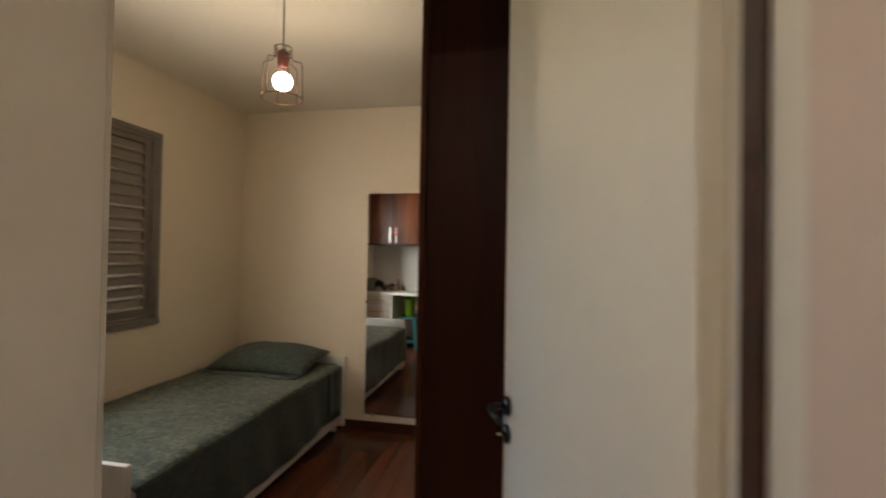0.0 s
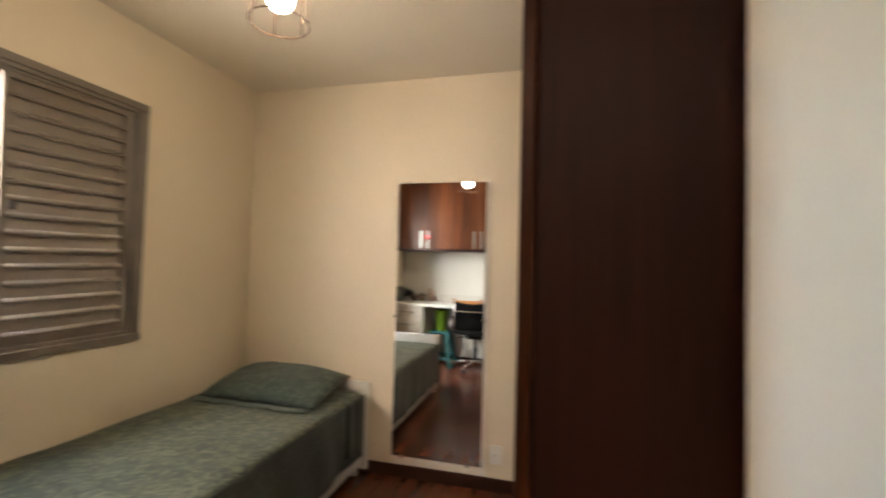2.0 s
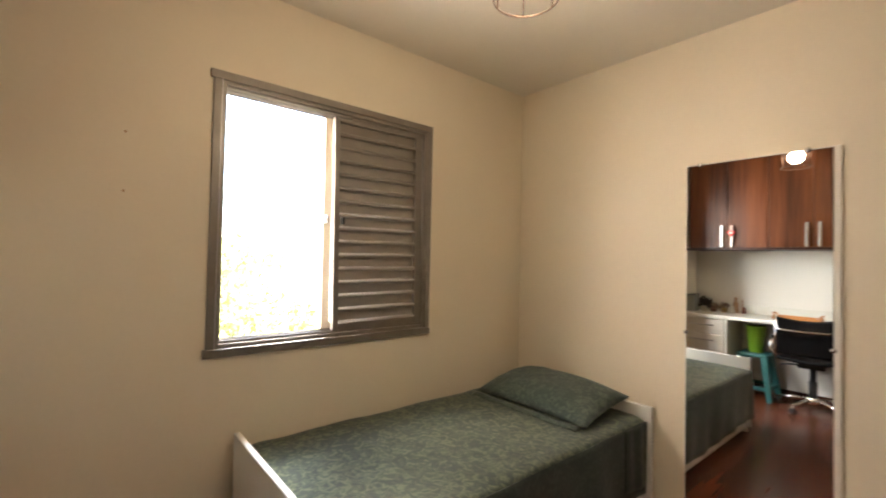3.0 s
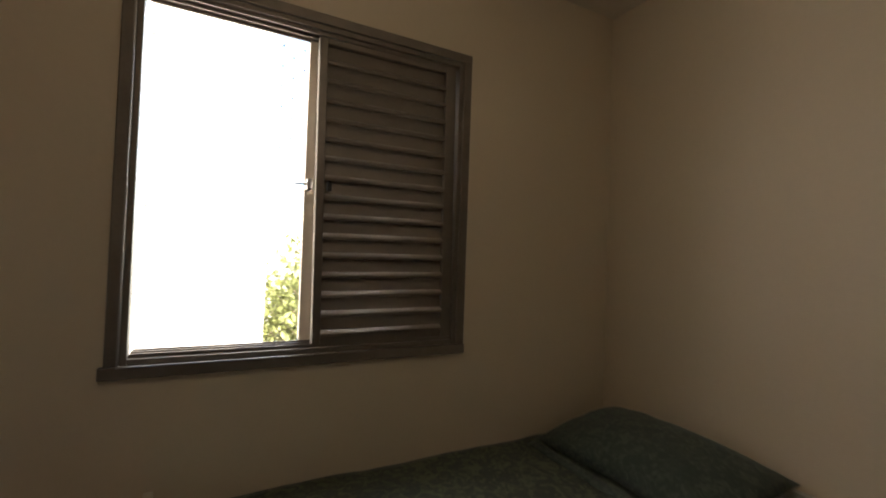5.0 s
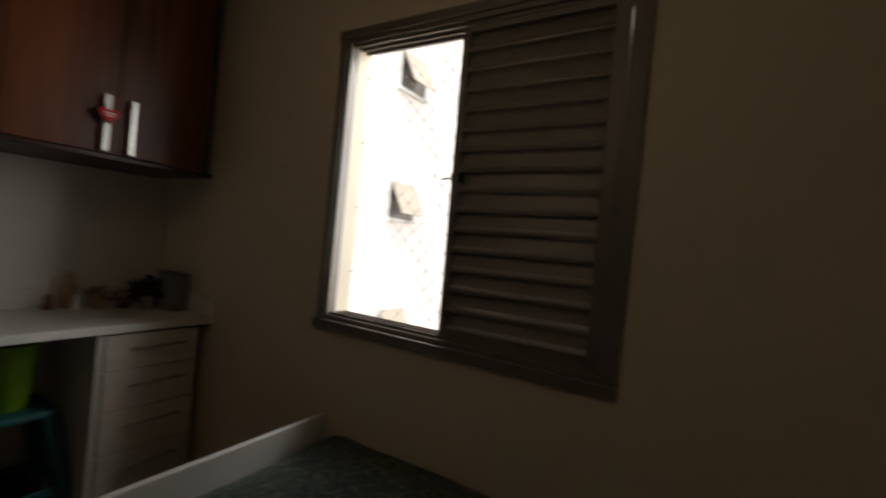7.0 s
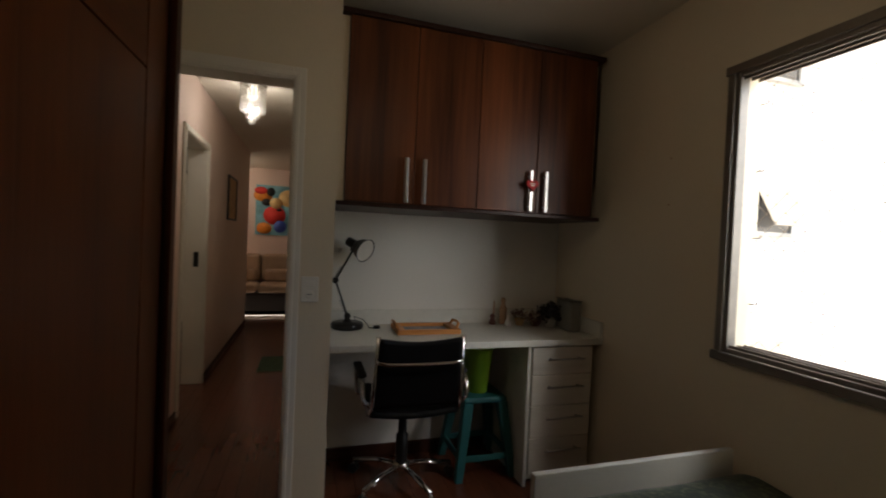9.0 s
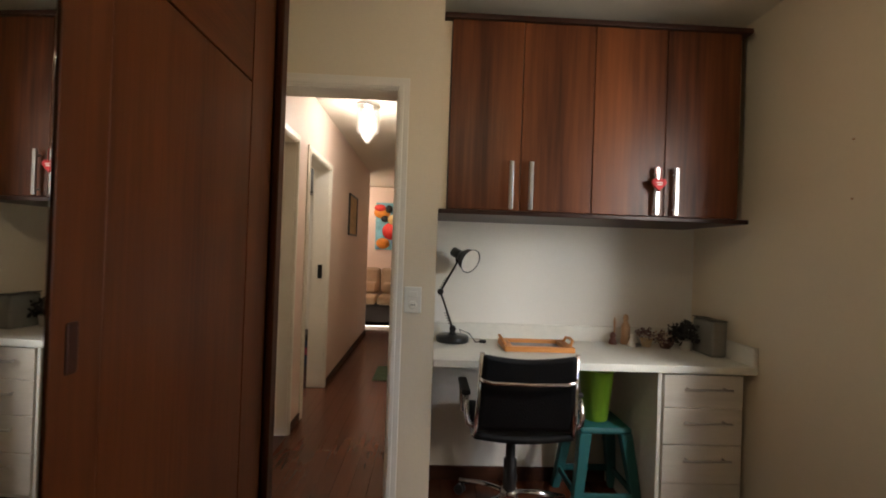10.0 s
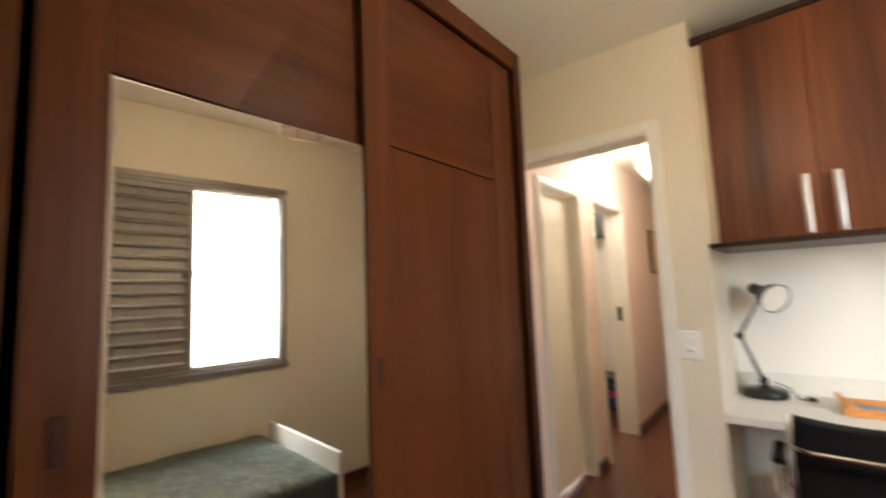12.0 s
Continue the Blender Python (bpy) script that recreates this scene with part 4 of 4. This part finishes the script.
def sprig_pot(name, at, label, pot_mat, petal, pot_r, pot_h, spread_r, n, seed, pale=None):
    rng = random.Random(seed)
    o = thing(name, at, label, "plant pot")
    part("pot", lathe(bmesh.new(), [(pot_r * 0.72, 0), (pot_r, pot_h), (pot_r * 1.06, pot_h), (pot_r * 1.06, pot_h * 0.86), (pot_r * 0.9, pot_h * 0.92), (0, pot_h * 0.9)], at, 20), pot_mat, o)
    bms = {"bloom": bmesh.new(), "pale_bloom": bmesh.new()}
    for i in range(n):
        a, r = rng.uniform(0, 6.28), spread_r * rng.random() ** 0.5
        p = Vector(at) + Vector((r * math.cos(a), r * math.sin(a), pot_h + spread_r * rng.uniform(0.0, 1.15) * (1 - 0.4 * r / spread_r)))
        bm = bms["pale_bloom" if pale and rng.random() < 0.35 else "bloom"]
        m = Matrix.Translation(p) @ Euler([rng.uniform(0, 6) for _ in range(3)]).to_matrix().to_4x4()
        for k in range(3):
            s = spread_r * rng.uniform(0.16, 0.30)
            vs = [bm.verts.new(m @ pose(0, 0, 0, 0, 0, 120 * k) @ Vector(q)) for q in ((0, 0, 0), (s, -s * 0.45, s * 0.2), (s * 1.5, 0, s * 0.45), (s, s * 0.45, s * 0.2))]
            bm.faces.new(vs)
    part("bloom", bms["bloom"], petal, o)
    if pale:
        part("pale_bloom", bms["pale_bloom"], pale, o, "pale dried petals")
    else:
        bms["pale_bloom"].free()
    return o


sprig_pot("flower_pot", (0.330, -0.415, DZ), "small yellow clay pot of dried mauve flowers", POT, PETAL, 0.034, 0.045, 0.052, 46, 4, PETAL_PALE)
sprig_pot("dried_arrangement", (0.235, -0.385, DZ), "low dark bowl of dried brown and pale flowers", BROWN, PETAL, 0.036, 0.03, 0.062, 60, 7, PETAL_PALE)
sprig_pot("silk_plant", (0.150, -0.335, DZ), "white pot with near-black silk leaves", WHITE, DARK_LEAF, 0.036, 0.06, 0.088, 110, 9)
bx = thing("storage_box", (0.07, -0.33, DZ), "grey upright cardboard box with dark rim in the corner", "box")
part("body", boxm(0.030, 0.110, -0.345, -0.175, DZ, DZ + 0.185, bevel=0.012, seg=3), GREY_FELT, bx)
part("rim", tube(bmesh.new(), [(0.032, -0.344, DZ + 0.186), (0.109, -0.344, DZ + 0.192), (0.109, -0.176, DZ + 0.186), (0.032, -0.176, DZ + 0.186)], 0.003, 6, closed=True), BLACK, bx, "dark edging")

# ---- switch plate, wall plugs ----
sw = thing("light_switch", (1.647, 0.001, 1.097), "white light switch plate with a socket below the rocker", "light switch")
part("plate", boxm(1.607, 1.687, 0.0005, 0.0095, 1.037, 1.157, bevel=0.004), SWITCH, sw)
part("rocker", boxm(1.626, 1.668, 0.0095, 0.013, 1.110, 1.136, bevel=0.002), SWITCH, sw)
part("socket", lathe(bmesh.new(), [(0.021, 0), (0.021, 0.002), (0.017, 0.0025), (0, 0.0025)], n=6, m=pose(1.647, 0.0097, 1.074, -90)), SWITCH, sw)
for dx in (-0.008, 0, 0.008):
    part("socket_hole", lathe(bmesh.new(), [(0.0028, 0), (0.0028, 0.0008)], n=10, m=pose(1.647 + dx, 0.0123, 1.074, -90)), BLACK, sw)
for y, z in ((0.43, 1.80), (0.43, 1.575)):
    tagged(part("wall_plug", lathe(bmesh.new(), [(0.005, 0), (0.005, 0.0012), (0.002, 0.002)], n=10, m=pose(0.0002, y, z, 0, 90)), GOLD), "tiny filled screw hole in the cream wall", "wall plug", "wall plugs")

ou = thing("wall_outlet", (1.765, NY - 0.001, 0.21), "white wall outlet plate beside the tall mirror", "outlet")
part("plate", boxm(1.728, 1.802, NY - 0.0095, NY - 0.0005, 0.155, 0.268, bevel=0.004), SWITCH, ou)
part("socket", boxm(1.745, 1.785, NY - 0.0115, NY - 0.0096, 0.19, 0.232, bevel=0.0009), SWITCH, ou)
for dx in (-0.009, 0.009):
    part("socket_hole", lathe(bmesh.new(), [(0.003, 0), (0.003, 0.0008)], n=10, m=pose(1.765 + dx, NY - 0.0116, 0.211, 90)), BLACK, ou)

# ---- pendant lamp ----
px, py = ROOM_LAMP[0], ROOM_LAMP[1]
pd = thing("pendant_lamp", (px, py, H), "wire cage pendant lamp with a lit round bulb", "pendant lamp")
part("canopy", lathe(bmesh.new(), [(0.045, 0), (0.045, 0.012), (0.02, 0.028), (0, 0.03)], n=24, m=pose(px, py, H - 0.0005, 180)), BRONZE_WIRE, pd)
part("cord", tube(bmesh.new(), [(px, py, H - 0.025), (px, py, 2.265)], 0.0032, 8), BLACK, pd)
part("socket", lathe(bmesh.new(), [(0.020, 2.178), (0.024, 2.182), (0.024, 2.245), (0.017, 2.258), (0.006, 2.266)], (px, py, 0), 20), SOCKET_RED, pd, "red-brown lamp socket")
glow = bmesh.new()
blob(glow, ROOM_LAMP, 0.040, (1, 1, 1.0), 3)
bulb = part("bulb", glow, BULB, pd, "lit round frosted bulb")
bulb.visible_shadow = False
part("bulb_neck", lathe(bmesh.new(), [(0.026, 2.150), (0.017, 2.164), (0.016, 2.180)], (px, py, 0), 16), WHITE, pd, "white bulb neck").visible_shadow = False
cage = part("cage_ring", tube(bmesh.new(), [(px + 0.087 * math.cos(a), py + 0.087 * math.sin(a), 2.048) for a in [2 * math.pi * i / 36 for i in range(36)]], 0.0024, 6, True), BRONZE_WIRE, pd)
for r, z in ((0.036, 2.270), (0.036, 2.238)):
    part("cage_ring", tube(bmesh.new(), [(px + r * math.cos(a), py + r * math.sin(a), z) for a in [2 * math.pi * i / 24 for i in range(24)]], 0.0022, 6, True), BRONZE_WIRE, pd)
for k in range(6):
    a = radians(60 * k + 15)
    pts = [(r, z) for r, z in ((0.036, 2.270), (0.036, 2.230), (0.044, 2.216), (0.078, 2.208), (0.083, 2.200), (0.085, 2.130), (0.087, 2.048))]
    part("cage_wire", tube(bmesh.new(), [(px + r * math.cos(a), py + r * math.sin(a), z) for r, z in pts], 0.0022, 6), BRONZE_WIRE, pd)

# ---- hallway things ----
hl = thing("crystal_ceiling_light", (HALL_LAMP[0], HALL_LAMP[1], H), "small round crystal ceiling light, lit", "ceiling light")
hx0, hy0 = HALL_LAMP[0], HALL_LAMP[1]
part("canopy", lathe(bmesh.new(), [(0.10, 0), (0.10, 0.02), (0.085, 0.028), (0, 0.028)], n=28, m=pose(hx0, hy0, H - 0.0005, 180)), CHROME, hl, "chrome canopy")
core = part("bulb", lathe(bmesh.new(), [(0.02, 2.40), (0.045, 2.42), (0.045, 2.475), (0.02, 2.495)], (hx0, hy0, 0), 20), CRYSTAL_LIT, hl, "lit bulb")
core.visible_shadow = False
bm = bmesh.new()
blob(bm, (0, 0, 0), 0.0078, (1, 1, 1.5), 1)
bead = mesh_of("crystal", bm, CRYSTAL)
for rad, count, z1, rows in ((0.090, 18, 2.482, 7), (0.068, 14, 2.47, 7), (0.046, 9, 2.46, 8), (0.020, 5, 2.45, 9)):
    for i in range(count):
        for j in range(rows):
            o = new("crystal", bead)
            o.parent = hl
            o.matrix_parent_inverse = hl.matrix_basis.inverted()
            o.location = (hx0 + rad * math.cos(6.283 * i / count), hy0 + rad * math.sin(6.283 * i / count), z1 - 0.029 * j)
            o.visible_shadow = False

pic = thing("framed_picture", (HX, -3.3, 1.7), "ochre print in a thin dark frame on the pink wall", "picture")
part("print", boxm(HX - 0.010, HX - 0.006, -3.62, -3.12, 1.50, 1.95), ART_PAPER, pic)
for b in ((-3.64, -3.10, 1.95, 1.972), (-3.64, -3.10, 1.478, 1.50), (-3.64, -3.62, 1.50, 1.95), (-3.12, -3.10, 1.50, 1.95)):
    part("frame", boxm(HX - 0.022, HX - 0.001, *b, bevel=0.002), BLACK, pic)

# sofa, painting and rug at the end of the hallway
so = thing("sofa", (2.4, -5.9, 0), "beige fabric sofa with dark base and cushions", "sofa")
part("base", boxm(1.4, 3.5, -6.30, -5.52, 0.06, 0.36, bevel=0.02), SOFA_DARK, so)
for x in (1.42, 2.46):
    part("seat_cushion", boxm(x, x + 1.02, -6.10, -5.48, 0.365, 0.50, bevel=0.05, seg=3), SOFA, so)
    part("back_cushion", boxm(x, x + 1.02, -6.34, -6.12, 0.50, 0.98, bevel=0.06, seg=3), SOFA, so)
    part("lumbar_cushion", boxm(x + 0.05, x + 0.97, -6.115, -5.97, 0.51, 0.72, bevel=0.05, seg=3), SOFA, so)
for x in (1.45, 3.40):
    for y in (-6.25, -5.60):
        part("foot", boxm(x, x + 0.05, y, y + 0.05, 0, 0.06), BLACK, so)
tagged(part("area_rug", boxm(1.5, 3.4, -5.47, -5.02, 0.0, 0.022, bevel=0.008), RUG), "white shaggy rug in front of the sofa", "rug")
tagged(part("doormat", boxm(1.69, 2.10, -2.90, -2.38, 0.0, 0.012, bevel=0.004), MAT_GREEN), "green pile mat on the hallway floor", "mat")
art = thing("painting", (2.3, -6.37, 1.9), "bright pop-art canvas of bold coloured shapes above the sofa", "painting")
ax0, ax1, az0, az1, ayf = 1.72, 2.60, 1.32, 2.22, -6.345
part("canvas", boxm(ax0, ax1, -6.378, ayf, az0, az1, bevel=0.004), material("canvas_turquoise", (0.20, 0.45, 0.55), 0.6, var=0.5, scale=5), art)
rng = random.Random(3)
cols = {k: material("paint_" + k, v, 0.55, var=0.15, scale=14) for k, v in dict(red=(0.70, 0.04, 0.03), orange=(0.80, 0.27, 0.03), yellow=(0.80, 0.58, 0.25), black=(0.01, 0.01, 0.01), blue=(0.05, 0.10, 0.45), pale=(0.75, 0.70, 0.62)).items()}
for k, (c, x, zc, r, sq) in enumerate((("orange", 2.48, 2.15, 0.16, 0.7), ("red", 2.52, 2.24, 0.11, 0.6), ("yellow", 2.02, 2.12, 0.20, 0.8), ("red", 2.28, 1.80, 0.19, 0.9), ("orange", 2.45, 1.56, 0.13, 0.8), ("blue", 2.18, 1.60, 0.11, 1.0), ("orange", 1.90, 1.58, 0.14, 0.8), ("black", 2.35, 2.22, 0.07, 1.1), ("black", 2.42, 2.03, 0.08, 0.8), ("yellow", 2.26, 2.02, 0.11, 0.9), ("black", 2.20, 1.90, 0.05, 0.5), ("pale", 1.86, 1.86, 0.13, 0.9), ("red", 1.84, 2.22, 0.1, 0.7))):
    bm = lathe(bmesh.new(), [(r, 0), (r, 0.002), (0, 0.003)], n=22, m=Matrix.Translation((x, ayf + 0.001 + 0.0016 * k, zc - 0.12)) @ Matrix.Diagonal((1, 1, sq, 1)) @ pose(0, 0, 0, -90))
    part("paint_shape", bm, cols[c], art)

# side room things seen through the open hallway door
bs = thing("wall_shelf", (3.1, -3.2, 1.95), "dark wall shelf high in the side room", "shelf")
part("shelf_body", boxm(2.70, 3.60, -3.298, -3.02, 1.95, 2.34, bevel=0.01), BLACK, bs)
strike = tagged(part("strike_plate", boxm(HX + 0.045, HX + 0.085, D2[1] + 0.0005, D2[1] + 0.006, 1.03, 1.16, bevel=0.001), BLACK_METAL), "black metal strike plate on the white jamb", "strike plate")
for i, (mat, z0) in enumerate(((BLUE, 0.0), (PINKCLOTH, 0.12), (BLUE, 0.20), (BLACK, 0.28))):
    hgt = (0.118, 0.078, 0.078, 0.06)[i]
    tagged(part("folded_cloth", boxm(2.70, 3.30, -3.25, -2.85, z0 + 0.001, z0 + hgt, bevel=0.02, seg=3), mat), "folded dark cloth stacked on the side room floor", "cloth", "folded cloths")

# ---- outside ----
setting("ground", boxm(-900, 900, -900, 900, -10.3, -10.0), GROUND, "pale city ground far below the window", "ground")


def apartment(name, corner, yaw, length, depth, z1, mat, cols, zs, label, ww, wh, tilt):
    """A block whose windowed front runs along local y from the corner, facing local x."""
    m = pose(corner[0], corner[1], 0, 0, 0, yaw)
    a = thing(name, (*corner, -10), label, "building")

    def turned(*b, at=None):
        bm = boxm(*b)
        bmesh.ops.transform(bm, matrix=m @ at if at else m, verts=bm.verts)
        return bm
    part("wall", turned(-depth, 0, 0, length, -10, z1), mat, a)
    part("roof", turned(-depth - 0.2, 0.2, -0.2, length + 0.2, z1, z1 + 0.4), mat, a)
    for y in cols:
        for z in zs:
            wd = part("window", turned(0.004, 0.03, y - ww / 2, y + ww / 2, z - wh / 2, z + wh / 2), FAR_GLASS, a)
            part("sill", turned(0.004, 0.10, y - ww / 2 - 0.05, y + ww / 2 + 0.05, z - wh / 2 - 0.07, z - wh / 2), FAR_FRAME, wd)
            for s in (-1, 1):
                part("frame", turned(0.031, 0.06, y + s * ww / 2 - 0.02, y + s * ww / 2 + 0.02, z - wh / 2, z + wh / 2), FAR_FRAME, wd)
            if tilt:
                part("tilted_pane", turned(0, 0.02, -ww / 2 + 0.03, ww / 2 - 0.03, -wh * 0.97, 0, at=pose(0.05, y, z + wh / 2, 0, -27, 0)), FAR_PANE, wd, "tilted open pane of frosted glass")
            else:
                part("frame", turned(0.031, 0.06, y - ww / 2, y + ww / 2, z + wh * 0.08, z + wh * 0.16), FAR_FRAME, wd)
    return a


apartment("apartment_block", (-13, -9), 0, 11.35, 11, 16, FACADE, (7.75, 3.1), [-6.67 + 2.76 * i for i in range(8)], "tall pale rendered apartment block with narrow windows", 0.38, 1.62, False)
apartment("apartment_wing", (-5.4, -3.85), 90, 7.5, 12, 16, FACADE_PINK, (1.22,), [-6.4 + 2.86 * i for i in range(8)], "pale pinkish apartment wing with tilted windows", 0.95, 0.80, True)


def tree(at, height, crown_r, n, seed):
    rng = random.Random(seed)
    t = thing("tree", at, "leafy broad tree with bright sunlit foliage", "tree", "garden trees")
    a = Vector(at)
    bm = bmesh.new()
    rings = []
    for i in range(7):
        f = i / 6
        r = 0.28 * (1 - 0.7 * f)
        rings.append([bm.verts.new(a + Vector((0.2 * math.sin(f * 3) + r * math.cos(k * 0.785), r * math.sin(k * 0.785), f * height * 0.75))) for k in range(8)])
    for p, q in zip(rings, rings[1:]):
        for k in range(8):
            bm.faces.new((p[k], p[(k + 1) % 8], q[(k + 1) % 8], q[k]))
    tips = []
    for k in range(11):
        an, f = rng.uniform(0, 6.28), rng.uniform(0.4, 0.75)
        s = a + Vector((0, 0, height * f))
        e = a + Vector((crown_r * rng.uniform(0.45, 0.85) * math.cos(an), crown_r * rng.uniform(0.45, 0.85) * math.sin(an), height * min(0.95, f + rng.uniform(0.05, 0.3))))
        tube(bm, [s, (s + e) / 2 + Vector((0, 0, 0.25)), e], 0.06, 6)
        tips.append(e)
    tips.append(a + Vector((0, 0, height * 0.92)))
    part("trunk", bm, BARK, t)
    bm = bmesh.new()
    for _ in range(n):
        c = rng.choice(tips)
        p = c + Vector([rng.gauss(0, crown_r * 0.22) for _ in range(3)])
        m = Matrix.Translation(p) @ Euler([rng.uniform(0, 6.28) for _ in range(3)]).to_matrix().to_4x4()
        s = rng.uniform(0.10, 0.22)
        bm.faces.new([bm.verts.new(m @ Vector(q)) for q in ((-s, 0, 0), (0, -s * 0.5, 0.03), (s, 0, 0), (0, s * 0.5, 0.03))])
    part("crown", bm, LEAF, t)


tree((-17.5, 4.4, -10), 11.6, 2.6, 4200, 11)
tree((-20, 8.2, -10), 9.6, 2.6, 3500, 12)
tree((-23, 5.5, -10), 9.8, 3.0, 3500, 13)
rng = random.Random(21)
for i in range(16):
    an = radians(100 + i * 7 + rng.uniform(-2, 2))
    d = rng.uniform(90, 240)
    x, y = -abs(d * math.sin(an)) - 40, -d * math.cos(an)
    wd, dp, hh = rng.uniform(8, 16), rng.uniform(8, 14), rng.uniform(5, 14)
    o = thing("house", (x, y, -10), "distant pale low building with clay roof", "building", "distant buildings")
    part("wall", boxm(x - dp / 2, x + dp / 2, y - wd / 2, y + wd / 2, -10, -10 + hh), FACADE, o)
    part("roof", boxm(x - dp / 2 - 0.4, x + dp / 2 + 0.4, y - wd / 2 - 0.4, y + wd / 2 + 0.4, -10 + hh, -9.4 + hh), ROOF, o)
    for k in range(3):
        part("window", boxm(x + dp / 2, x + dp / 2 + 0.05, y - wd / 3 + k * wd / 3 - 0.6, y - wd / 3 + k * wd / 3 + 0.6, -10 + hh - 2.6, -10 + hh - 1.2), FAR_GLASS, o)

# ---- floor planks ----
PW, PL = 0.098, 1.25
shapes = {}


def plank(x0, x1, y0, y1):
    key = (round(x1 - x0, 3), round(y1 - y0, 3))
    if key not in shapes:
        bm = boxm(0, key[0] - 0.0004, 0, key[1] - 0.0004, -0.012, 0)
        for v in bm.verts:
            if v.co.z > -0.001:
                v.co.x += 0.0005 if v.co.x < 0.01 else -0.0005
                v.co.y += 0.0005 if v.co.y < 0.01 else -0.0005
        shapes[key] = mesh_of("plank", bm, FLOOR_WOOD)
    o = new("plank", shapes[key])
    o.parent = floor
    o.location = (x0, y0, 0)


def lay(xa, xb, ya, yb, seed):
    rng = random.Random(seed)
    x = xa
    while x < xb - 0.005:
        x1 = min(x + PW, xb)
        y = ya - rng.choice((0.0, 0.25, 0.5, 0.75, 1.0))
        while y < yb:
            y1 = y + PL
            a, b = max(y, ya), min(y1, yb)
            if b - a > 0.01:
                plank(x, x1, a, b)
            y = y1
        x = x1


lay(0.0, EX, -0.14, NY, 1)
lay(0.0, 1.545, NICHE, -0.14, 2)
lay(1.675, HX, -4.85, -0.14, 3)
lay(HX, 3.9, -3.3, -1.12, 4)
bm = bmesh.new()
for i in range(76):
    box(bm, -1.2 + i * PW, -1.2 + (i + 1) * PW - 0.0015, -6.38, -4.85, -0.012, 0)
tagged(part("living_room_planks", bm, FLOOR_WOOD, floor), kind="stuff")
